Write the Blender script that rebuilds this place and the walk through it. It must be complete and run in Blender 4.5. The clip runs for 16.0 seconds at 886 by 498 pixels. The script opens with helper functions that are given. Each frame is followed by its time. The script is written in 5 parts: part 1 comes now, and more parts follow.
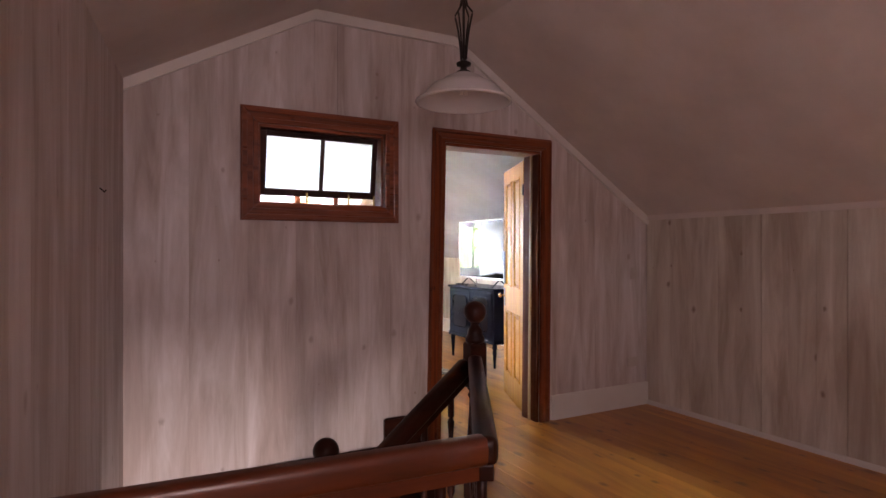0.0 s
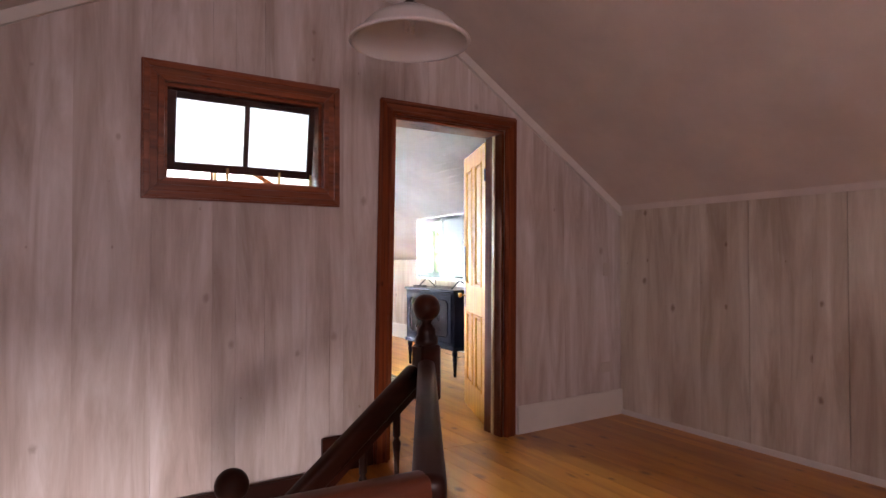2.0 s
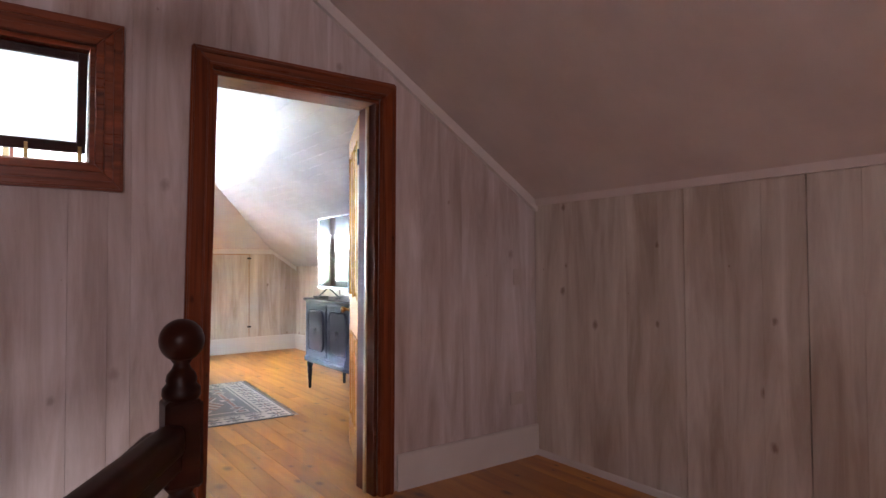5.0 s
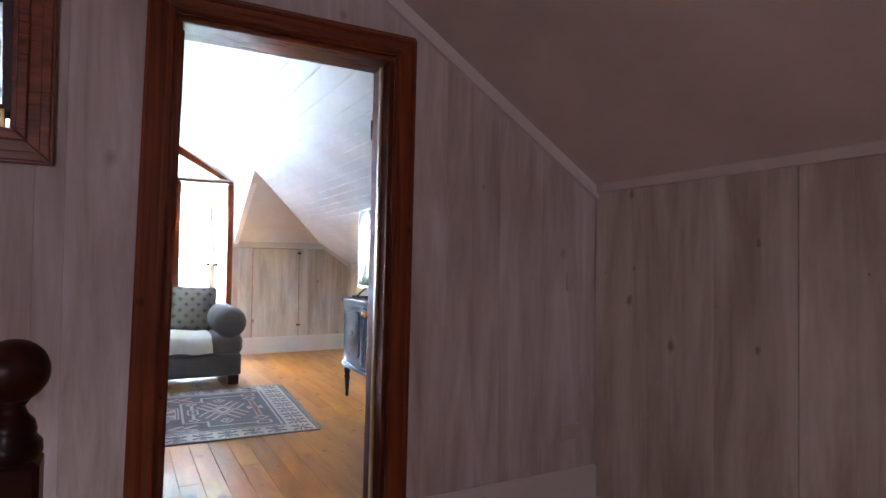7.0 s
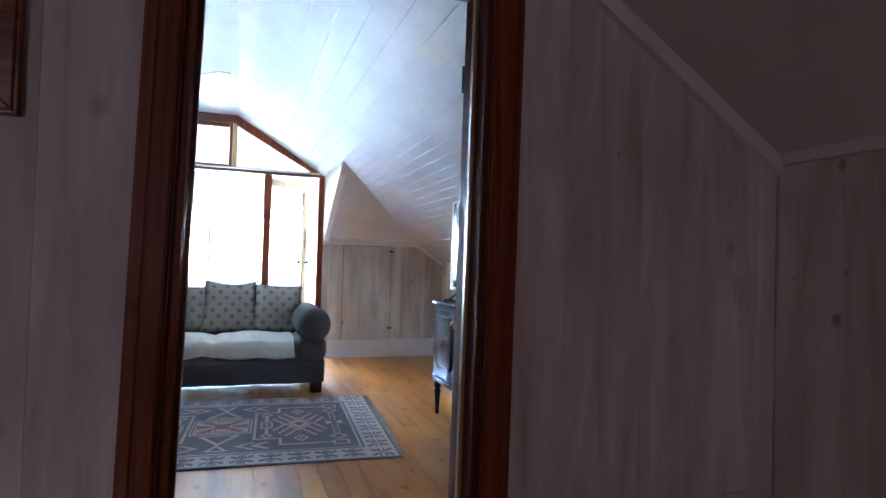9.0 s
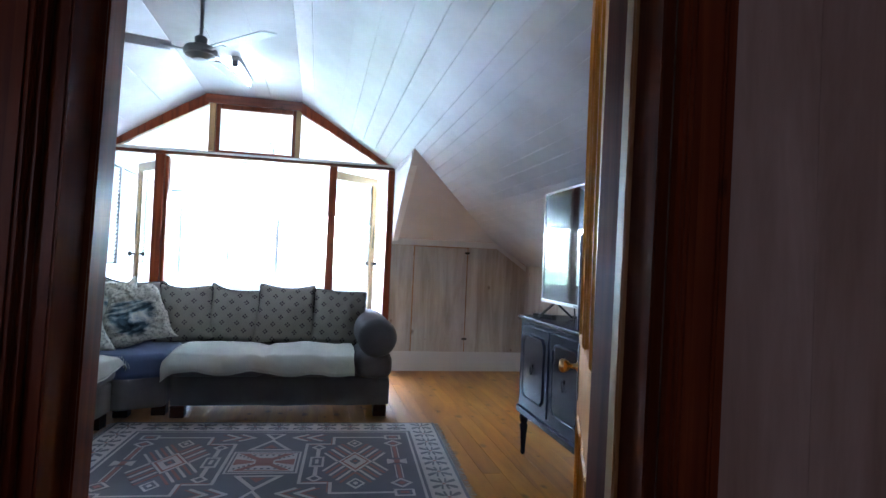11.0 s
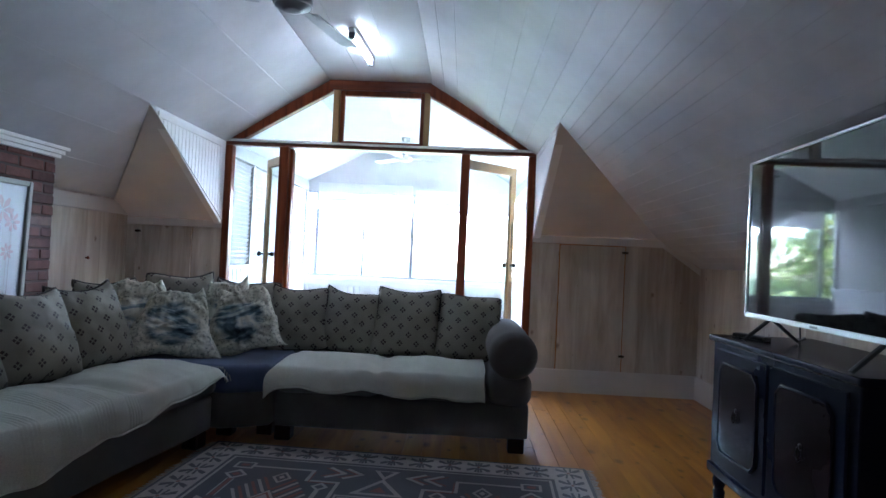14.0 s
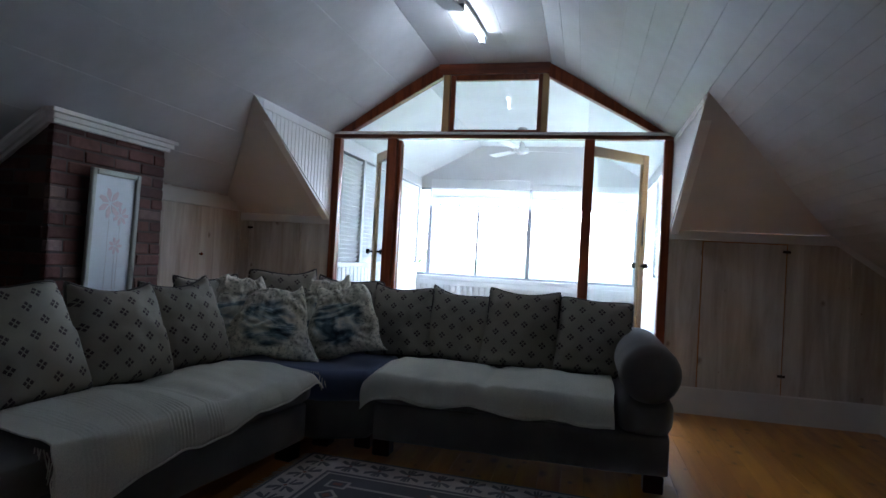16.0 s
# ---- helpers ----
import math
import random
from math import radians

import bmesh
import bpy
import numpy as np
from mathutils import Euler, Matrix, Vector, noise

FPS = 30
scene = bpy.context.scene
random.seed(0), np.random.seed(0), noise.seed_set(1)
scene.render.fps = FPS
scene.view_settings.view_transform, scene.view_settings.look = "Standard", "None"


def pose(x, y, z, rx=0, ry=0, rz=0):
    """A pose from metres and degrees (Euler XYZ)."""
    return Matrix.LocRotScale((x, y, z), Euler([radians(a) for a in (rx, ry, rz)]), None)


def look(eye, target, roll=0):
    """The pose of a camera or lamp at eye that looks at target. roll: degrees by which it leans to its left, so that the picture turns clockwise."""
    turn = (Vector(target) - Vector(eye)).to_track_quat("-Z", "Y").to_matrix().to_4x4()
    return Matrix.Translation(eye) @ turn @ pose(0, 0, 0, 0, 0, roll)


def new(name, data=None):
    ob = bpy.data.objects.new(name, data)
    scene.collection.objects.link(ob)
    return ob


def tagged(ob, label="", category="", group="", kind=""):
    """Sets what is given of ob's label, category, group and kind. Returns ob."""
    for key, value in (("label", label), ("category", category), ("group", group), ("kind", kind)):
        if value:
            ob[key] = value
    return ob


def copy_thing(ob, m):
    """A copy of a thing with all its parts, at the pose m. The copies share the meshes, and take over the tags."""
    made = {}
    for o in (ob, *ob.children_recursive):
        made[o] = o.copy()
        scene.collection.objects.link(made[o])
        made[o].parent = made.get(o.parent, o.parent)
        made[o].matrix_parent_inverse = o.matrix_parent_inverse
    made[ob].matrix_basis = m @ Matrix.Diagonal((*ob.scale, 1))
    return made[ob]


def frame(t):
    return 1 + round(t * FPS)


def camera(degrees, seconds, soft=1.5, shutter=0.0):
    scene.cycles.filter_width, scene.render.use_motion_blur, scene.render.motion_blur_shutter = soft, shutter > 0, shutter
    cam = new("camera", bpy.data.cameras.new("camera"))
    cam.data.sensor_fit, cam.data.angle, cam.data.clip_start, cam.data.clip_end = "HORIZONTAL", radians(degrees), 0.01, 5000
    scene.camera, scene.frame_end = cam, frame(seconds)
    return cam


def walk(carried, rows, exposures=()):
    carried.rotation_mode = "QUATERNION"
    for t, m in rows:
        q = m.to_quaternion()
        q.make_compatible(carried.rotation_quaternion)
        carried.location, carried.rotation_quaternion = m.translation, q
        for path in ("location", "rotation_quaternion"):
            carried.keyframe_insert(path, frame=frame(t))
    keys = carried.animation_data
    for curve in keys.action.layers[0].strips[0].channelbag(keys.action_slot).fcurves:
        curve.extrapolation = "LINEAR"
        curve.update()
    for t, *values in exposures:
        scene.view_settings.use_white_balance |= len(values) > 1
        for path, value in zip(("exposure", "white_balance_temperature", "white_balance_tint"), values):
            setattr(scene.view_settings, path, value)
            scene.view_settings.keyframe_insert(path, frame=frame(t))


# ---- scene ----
cam = camera(73.8, 16.0)
PATH = [
    (0, (0.027, 0.058, 1.348), (0.982, 1.816, 1.349), 0.0),
    (0.5, (0.083, 0.176, 1.319), (1.039, 1.933, 1.329), 0.0),
    (1, (0.146, 0.264, 1.282), (1.126, 2.007, 1.304), -0.0),
    (1.5, (0.249, 0.382, 1.252), (1.265, 2.104, 1.276), -0.0),
    (2, (0.37, 0.514, 1.225), (1.432, 2.209, 1.258), -0.1),
    (2.5, (0.493, 0.599, 1.201), (1.61, 2.257, 1.229), -0.2),
    (3, (0.64, 0.772, 1.202), (1.83, 2.379, 1.223), -0.4),
    (3.5, (0.783, 0.85, 1.198), (2.007, 2.431, 1.225), -0.4),
    (4, (0.945, 0.934, 1.201), (2.178, 2.509, 1.235), -0.5),
    (4.5, (1.114, 0.99, 1.235), (2.348, 2.564, 1.267), -0.4),
    (4.7, (1.2, 0.978, 1.216), (2.413, 2.568, 1.259), -0.4),
    (6.8, (1.829, 1.361, 1.217), (2.817, 3.099, 1.264), 0.7),
    (7, (1.878, 1.418, 1.223), (2.836, 3.173, 1.271), 0.8),
    (7.5, (1.981, 1.52, 1.213), (2.851, 3.32, 1.26), 1.1),
    (8, (2.053, 1.735, 1.228), (2.847, 3.57, 1.275), 1.4),
    (8.5, (2.108, 1.901, 1.215), (2.836, 3.763, 1.262), 1.8),
    (9, (2.182, 2.086, 1.206), (2.833, 3.977, 1.253), 1.7),
    (9.2, (2.21, 2.158, 1.225), (2.833, 4.058, 1.268), 1.9),
    (11.5, (2.432, 3.098, 1.229), (2.77, 5.069, 1.273), 2.5),
    (12, (2.496, 3.236, 1.234), (2.75, 5.22, 1.278), 2.5),
    (12.5, (2.493, 3.374, 1.224), (2.663, 5.367, 1.266), 2.6),
    (13, (2.478, 3.546, 1.214), (2.553, 5.544, 1.255), 2.7),
    (13.5, (2.473, 3.674, 1.198), (2.478, 5.674, 1.236), 2.6),
    (14, (2.506, 3.813, 1.188), (2.432, 5.811, 1.224), 2.7),
    (14.5, (2.533, 3.943, 1.195), (2.348, 5.934, 1.223), 2.8),
    (15, (2.501, 4.056, 1.192), (2.19, 6.031, 1.215), 3.1),
    (15.5, (2.531, 4.172, 1.164), (2.107, 6.127, 1.191), 3.2),
    (16, (2.48, 4.315, 1.164), (2.013, 6.26, 1.184), 3.1),
]
EXPOSURES = [(0, 7.75, 6600, 24), (1, 8.1, 6500, 23), (2, 8.1, 6400, 21), (4.5, 7.95, 6200, 20), (7, 7.55, 5550, 17), (8, 7.15, 5250, 16), (9, 6.7, 5100, 15), (11.5, 6.0, 5250, 14.5), (13, 5.45, 5300, 15), (14.5, 4.92, 5450, 16), (16, 4.28, 5650, 16)]
walk(cam, [(t, look(eye, target, roll)) for t, eye, target, roll in PATH], EXPOSURES)

# ---- light ----
world = bpy.data.worlds.new("sky")
scene.world = world
world.use_nodes = True
wn = world.node_tree.nodes
sky = wn.new("ShaderNodeTexSky")
sky.sky_type, sky.sun_disc = "NISHITA", False
sky.sun_elevation, sky.sun_rotation = radians(45), radians(175)
wn["Background"].inputs["Strength"].default_value = 0.15
world.node_tree.links.new(sky.outputs[0], wn["Background"].inputs["Color"])


def lamp(name, kind, m, energy, colour=(1, 1, 1), **more):
    data = bpy.data.lights.new(name, kind)
    data.energy, data.color = energy, colour
    for key, value in more.items():
        if key == "size":
            data.shape, data.size, data.size_y = "RECTANGLE", value[0], value[1]
        elif key == "angle":
            data.angle = value
    ob = new(name, data)
    ob.matrix_world = m
    return ob


# sun from behind the house, high
lamp("sun", "SUN", look((3.2, -14, 20), (1.5, 6, 0)), 5.0, (1, 0.95, 0.87), angle=radians(0.6))
# daylight in the sunroom windows; rear and stair lamps are added, windows unseen
lamp("sky_far_window", "AREA", look((1.7, 13.15, 2.15), (1.7, 11.0, 0.2)), 33, (0.80, 0.91, 1.0), size=(3.0, 0.9))
lamp("sky_side_window", "AREA", look((3.62, 11.3, 1.6), (1.5, 10.8, 2.3)), 4, (0.80, 0.91, 1.0), size=(2.4, 1.3))
# added fill at the closed rear wall, for a window out of view
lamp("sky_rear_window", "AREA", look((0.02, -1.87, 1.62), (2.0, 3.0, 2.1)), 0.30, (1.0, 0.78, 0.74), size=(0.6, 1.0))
# added lamp by the closed stairwell wall, set to throw a low patch
lamp("sky_stair_window", "AREA", look((0.42, 0.77, -0.47), (0.70, 3.75, 0.10)), 0.25, (1.0, 0.84, 0.75), size=(0.6, 0.32))


# ---- materials ----
def material(name, colour, rough=0.6, metal=0.0):
    m = bpy.data.materials.new(name)
    m.use_nodes = True
    b = m.node_tree.nodes["Principled BSDF"]
    b.inputs["Base Color"].default_value = (*colour, 1)
    b.inputs["Roughness"].default_value = rough
    b.inputs["Metallic"].default_value = metal
    return m, m.node_tree.nodes, m.node_tree.links, b


def node(nt, kind, **values):
    n = nt.new(kind)
    for key, value in values.items():
        n.inputs[key].default_value = value
    return n


def ramp(nodes, links, source, stops):
    r = nodes.new("ShaderNodeValToRGB")
    e = r.color_ramp.elements
    while len(e) < len(stops):
        e.new(0.5)
    for i, (pos, c) in enumerate(stops):
        e[i].position, e[i].color = pos, (*c, 1)
    links.new(source, r.inputs[0])
    return r.outputs[0]


def mix(nodes, links, fac, a, b, how="MIX"):
    n = nodes.new("ShaderNodeMix")
    n.data_type, n.blend_type = "RGBA", how
    for socket, value in ((n.inputs[0], fac), (n.inputs[6], a), (n.inputs[7], b)):
        if isinstance(value, bpy.types.NodeSocket):
            links.new(value, socket)
        elif isinstance(value, (int, float)):
            socket.default_value = value
        else:
            socket.default_value = (*value, 1)
    return n.outputs[2]


def maths(nodes, links, how, a, b=0.0):
    n = nodes.new("ShaderNodeMath")
    n.operation = how
    for socket, value in ((n.inputs[0], a), (n.inputs[1], b)):
        if isinstance(value, bpy.types.NodeSocket):
            links.new(value, socket)
        else:
            socket.default_value = value
    return n.outputs[0]


def place(nodes, links, scale=(1, 1, 1), shift=True):
    """World-sized coordinates, scaled along the axes and moved from piece to piece."""
    tc = nodes.new("ShaderNodeTexCoord")
    mp = node(nodes, "ShaderNodeMapping", Scale=scale)
    links.new(tc.outputs["Object"], mp.inputs["Vector"])
    if shift:
        info = nodes.new("ShaderNodeObjectInfo")
        cmb = nodes.new("ShaderNodeCombineXYZ")
        for i in range(3):
            links.new(maths(nodes, links, "MULTIPLY", info.outputs["Random"], 37.0 + 11 * i), cmb.inputs[i])
        links.new(cmb.outputs[0], mp.inputs["Location"])
    return mp.outputs[0]


def bump(nodes, links, b, height, strength=0.3, distance=0.002):
    n = node(nodes, "ShaderNodeBump", Strength=strength, Distance=distance)
    links.new(height, n.inputs["Height"])
    links.new(n.outputs[0], b.inputs["Normal"])


def wood(name, stops, rough, along, ring=9.0, knots=None, rare=0.0, tone=0.25, knot_size=0.9, coat=0.0, relief=0.25, fine_mix=0.3, detail=8.0, stain=0.0, knot_r=1.0):
    """Wood with grain along one axis; knots: (colour, how dark)."""
    m, n, l, b = material(name, stops[0][1], rough)
    sc = {"x": (0.5, ring, ring), "y": (ring, 0.5, ring), "z": (ring, ring, 0.5)}[along]
    v = place(n, l, sc)
    g = node(n, "ShaderNodeTexNoise", Scale=1.6, Detail=detail, Roughness=0.62, Distortion=0.8)
    l.new(v, g.inputs["Vector"])
    col = ramp(n, l, g.outputs["Fac"], stops)
    fine = node(n, "ShaderNodeTexNoise", Scale=9.0, Detail=4.0, Roughness=0.7)
    l.new(v, fine.inputs["Vector"])
    col = mix(n, l, fine_mix, col, ramp(n, l, fine.outputs["Fac"], [(0.3, (0.45, 0.42, 0.40)), (0.7, (1, 1, 1))]), "MULTIPLY")
    info = n.new("ShaderNodeObjectInfo")
    col = mix(n, l, tone, col, ramp(n, l, info.outputs["Random"], [(0.0, (0.55, 0.52, 0.50)), (1.0, (1, 1, 1))]), "MULTIPLY")
    if stain:
        sv = place(n, l, (2.6, 2.6, 0.55), shift=False)
        sn = node(n, "ShaderNodeTexNoise", Scale=1.5, Detail=5.0, Roughness=0.6, Distortion=0.4)
        l.new(sv, sn.inputs["Vector"])
        col = mix(n, l, stain, col, ramp(n, l, sn.outputs["Fac"], [(0.38, (0.62, 0.51, 0.44)), (0.56, (1.0, 1.0, 1.0))]), "MULTIPLY")
    if knots:
        kc = {"x": (3.2, 5.2), "y": (5.2, 3.2), "z": (4.2, 3.0)}[along]
        sep = n.new("ShaderNodeSeparateXYZ")
        l.new(place(n, l), sep.inputs[0])
        flat_v = n.new("ShaderNodeCombineXYZ")
        side = maths(n, l, "ADD", sep.outputs[0], sep.outputs[1]) if along == "z" else sep.outputs[0]
        rise = sep.outputs[1] if along == "y" else sep.outputs[2]
        l.new(maths(n, l, "MULTIPLY", side, kc[0] * knot_size), flat_v.inputs[0])
        l.new(maths(n, l, "MULTIPLY", rise, kc[1] * knot_size), flat_v.inputs[1])
        kv = flat_v.outputs[0]
        k = node(n, "ShaderNodeTexVoronoi", Scale=1.0, Randomness=1.0)
        k.voronoi_dimensions = "2D"
        l.new(kv, k.inputs["Vector"])
        ring_n = node(n, "ShaderNodeTexNoise", Scale=14.0, Detail=2.0)
        l.new(kv, ring_n.inputs["Vector"])
        d = maths(n, l, "ADD", k.outputs["Distance"], maths(n, l, "MULTIPLY", maths(n, l, "SUBTRACT", ring_n.outputs["Fac"], 0.5), 0.07))
        grade = n.new("ShaderNodeSeparateColor")
        l.new(k.outputs["Color"], grade.inputs[0])
        g2 = maths(n, l, "MULTIPLY", grade.outputs[0], grade.outputs[0])
        if rare:
            g2 = maths(n, l, "POWER", grade.outputs[0], rare)
        d = maths(n, l, "DIVIDE", d, maths(n, l, "ADD", maths(n, l, "MULTIPLY", g2, 1.25), 0.012 if rare else 0.03))
        mask = ramp(n, l, d, [(0.025 * knot_r, (knots[1],) * 3), (0.085 * knot_r, (0, 0, 0))])
        col = mix(n, l, mask, col, knots[0])
    l.new(col, b.inputs["Base Color"])
    spread = 0.22 if relief else 0.0
    rr = maths(n, l, "ADD", maths(n, l, "MULTIPLY", fine.outputs["Fac"], spread), rough - spread / 2)
    l.new(rr, b.inputs["Roughness"])
    b.inputs["Coat Weight"].default_value = coat
    b.inputs["Coat Roughness"].default_value = 0.2
    if relief:
        bump(n, l, b, g.outputs["Fac"], relief, 0.0015)
    return m


def painted(name, colour, rough=0.55, blotch=0.12, grain=60.0, relief=0.15):
    m, n, l, b = material(name, colour, rough)
    v = place(n, l, shift=False)
    big = node(n, "ShaderNodeTexNoise", Scale=1.7, Detail=5.0, Roughness=0.6)
    small = node(n, "ShaderNodeTexNoise", Scale=grain, Detail=3.0)
    for t in (big, small):
        l.new(v, t.inputs["Vector"])
    dark = tuple(c * (1 - blotch * 2.2) for c in colour)
    col = ramp(n, l, big.outputs["Fac"], [(0.3, dark), (0.62, colour)])
    l.new(col, b.inputs["Base Color"])
    bump(n, l, b, small.outputs["Fac"], relief, 0.001)
    return m


def cloth(name, colour, dark=0.75, rough=0.95, weave=420.0):
    m, n, l, b = material(name, colour, rough)
    v = place(n, l)
    big = node(n, "ShaderNodeTexNoise", Scale=5.0, Detail=4.0)
    small = node(n, "ShaderNodeTexNoise", Scale=weave, Detail=2.0)
    for t in (big, small):
        l.new(v, t.inputs["Vector"])
    col = ramp(n, l, big.outputs["Fac"], [(0.3, tuple(c * dark for c in colour)), (0.7, colour)])
    col = mix(n, l, 0.4, col, ramp(n, l, small.outputs["Fac"], [(0.35, (0.5, 0.5, 0.5)), (0.65, (1, 1, 1))]), "MULTIPLY")
    l.new(col, b.inputs["Base Color"])
    b.inputs["Sheen Weight"].default_value = 0.25
    bump(n, l, b, small.outputs["Fac"], 0.35, 0.001)
    return m


def motif_cloth(name, colour, ink, cell=0.118):
    """Cotton with a staggered motif of four small squares."""
    m, n, l, b = material(name, colour, 0.92)
    tc = n.new("ShaderNodeTexCoord")
    sep = n.new("ShaderNodeSeparateXYZ")
    l.new(tc.outputs["Object"], sep.inputs[0])
    masks = []
    for off in (0.0, 0.5):
        p = [maths(n, l, "SUBTRACT", maths(n, l, "FRACT", maths(n, l, "ADD", maths(n, l, "DIVIDE", sep.outputs[i], cell), 20.25 + off)), 0.5) for i in (0, 2)]
        q = [maths(n, l, "ABSOLUTE", maths(n, l, how, p[0], p[1])) for how in ("ADD", "SUBTRACT")]
        inside = maths(n, l, "LESS_THAN", maths(n, l, "MAXIMUM", q[0], q[1]), 0.19)
        gap = maths(n, l, "GREATER_THAN", maths(n, l, "MINIMUM", q[0], q[1]), 0.03)
        masks.append(maths(n, l, "MULTIPLY", inside, gap))
    mask = maths(n, l, "MAXIMUM", masks[0], masks[1])
    v = place(n, l)
    small = node(n, "ShaderNodeTexNoise", Scale=380.0, Detail=2.0)
    big = node(n, "ShaderNodeTexNoise", Scale=4.0, Detail=3.0)
    for t in (small, big):
        l.new(v, t.inputs["Vector"])
    col = mix(n, l, 1.0, colour, ramp(n, l, big.outputs["Fac"], [(0.3, (0.78, 0.78, 0.78)), (0.7, (1, 1, 1))]), "MULTIPLY")
    col = mix(n, l, maths(n, l, "MULTIPLY", mask, 0.92), col, ink)
    col = mix(n, l, 0.35, col, ramp(n, l, small.outputs["Fac"], [(0.35, (0.5, 0.5, 0.5)), (0.65, (1, 1, 1))]), "MULTIPLY")
    l.new(col, b.inputs["Base Color"])
    bump(n, l, b, small.outputs["Fac"], 0.3, 0.001)
    return m


def print_cloth(name):
    """Pale cotton with a blue-grey landscape printed in the middle and small flowers round it."""
    m, n, l, b = material(name, (0.6, 0.6, 0.55), 0.92)
    v = place(n, l)
    wide = place(n, l, (2.0, 2.0, 5.0))
    a = node(n, "ShaderNodeTexNoise", Scale=1.5, Detail=6.0, Roughness=0.62, Distortion=0.8)
    l.new(wide, a.inputs["Vector"])
    c = node(n, "ShaderNodeTexNoise", Scale=52.0, Detail=4.0, Roughness=0.65)
    l.new(v, c.inputs["Vector"])
    scene_col = ramp(n, l, a.outputs["Fac"], [(0.36, (0.025, 0.045, 0.062)), (0.43, (0.12, 0.19, 0.23)), (0.48, (0.42, 0.49, 0.49)), (0.55, (0.74, 0.74, 0.64))])
    edge_col = ramp(n, l, c.outputs["Fac"], [(0.34, (0.20, 0.23, 0.20)), (0.46, (0.60, 0.59, 0.48)), (0.60, (0.76, 0.74, 0.63))])
    sep = n.new("ShaderNodeSeparateXYZ")
    l.new(place(n, l, shift=False), sep.inputs[0])
    dx = maths(n, l, "MULTIPLY", sep.outputs[0], 5.6)
    dz = maths(n, l, "MULTIPLY", maths(n, l, "SUBTRACT", sep.outputs[2], 0.21), 6.6)
    far = maths(n, l, "ADD", maths(n, l, "MULTIPLY", dx, dx), maths(n, l, "MULTIPLY", dz, dz))
    far = maths(n, l, "ADD", far, maths(n, l, "MULTIPLY", maths(n, l, "SUBTRACT", a.outputs["Fac"], 0.5), 2.2))
    mask = ramp(n, l, far, [(0.55, (1, 1, 1)), (1.0, (0, 0, 0))])
    l.new(mix(n, l, mask, edge_col, scene_col), b.inputs["Base Color"])
    bump(n, l, b, c.outputs["Fac"], 0.3, 0.002)
    return m


def glass(name, tint=(0.95, 0.98, 0.97), rough=0.0):
    m, n, l, b = material(name, tint, rough)
    b.inputs["Transmission Weight"].default_value = 1.0
    b.inputs["IOR"].default_value = 1.45
    return m


def wash(name, base, tone, warm, knot, rare):
    k, w = base, warm
    return wood(name, [(0.28, (0.40 * k, 0.345 * k, 0.305 * k * w)), (0.5, (0.56 * k, 0.52 * k, 0.505 * k * w)), (0.72, (0.71 * k, 0.685 * k, 0.685 * k * w))], 0.55, "z", ring=5.0, knots=((0.15, 0.085, 0.055), knot), rare=rare, tone=tone, knot_size=1.05, knot_r=1.2, fine_mix=0.16, detail=6.0, stain=0.5)


WASH = wash("whitewashed_pine", 1.04, 0.16, 1.02, 0.4, 8.0)
WASH_FLOORSIDE = wash("whitewashed_panel", 1.04, 0.26, 0.90, 0.7, 4.5)
PINE = wood("varnished_pine_floor", [(0.32, (0.34, 0.110, 0.009)), (0.5, (0.485, 0.186, 0.016)), (0.7, (0.60, 0.262, 0.029))], 0.36, "y", ring=4.0, knots=((0.125, 0.032, 0.006), 0.8), tone=0.5, knot_size=1.15, knot_r=2.3, coat=0.24, relief=0.0, fine_mix=0.0, detail=3.0)
TRIM = wood("red_brown_varnished_timber", [(0.3, (0.085, 0.018, 0.007)), (0.55, (0.21, 0.050, 0.016)), (0.75, (0.31, 0.085, 0.028))], 0.38, "z", ring=12.0, knots=((0.03, 0.009, 0.005), 0.6), tone=0.2, coat=0.05)
# shade of the door reveal put into a dark matt copy of TRIM
REBATE = wood("shaded_rebate_timber", [(0.3, (0.050, 0.012, 0.006)), (0.7, (0.13, 0.035, 0.013))], 0.65, "z", ring=12.0, tone=0.1)
TRIM_X = wood("red_brown_varnished_rail", [(0.3, (0.085, 0.018, 0.007)), (0.55, (0.21, 0.050, 0.016)), (0.75, (0.31, 0.085, 0.028))], 0.30, "x", ring=12.0, knots=((0.03, 0.009, 0.005), 0.6), tone=0.2, coat=0.4)
# near black: the backlit newels' shade is put into this timber colour
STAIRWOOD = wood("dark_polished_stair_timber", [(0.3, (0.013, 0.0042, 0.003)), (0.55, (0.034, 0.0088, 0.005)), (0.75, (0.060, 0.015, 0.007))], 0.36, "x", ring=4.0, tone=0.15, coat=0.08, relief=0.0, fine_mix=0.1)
# lighter, lit copy of the stair timber for the front rail
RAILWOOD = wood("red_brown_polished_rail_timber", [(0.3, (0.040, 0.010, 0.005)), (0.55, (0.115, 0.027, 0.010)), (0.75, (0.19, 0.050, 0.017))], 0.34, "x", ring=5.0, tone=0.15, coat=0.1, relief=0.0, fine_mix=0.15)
DOORWOOD = wood("honey_varnished_door", [(0.3, (0.40, 0.150, 0.012)), (0.55, (0.50, 0.212, 0.019)), (0.75, (0.58, 0.268, 0.030))], 0.5, "z", ring=11.0, tone=0.12)
# shade in panel grooves and hatch gaps, put into a darker timber colour
RECESS_SHADE = wood("recess_shade_timber", [(0.3, (0.35, 0.125, 0.010)), (0.7, (0.45, 0.180, 0.017))], 0.5, "z", tone=0.1)
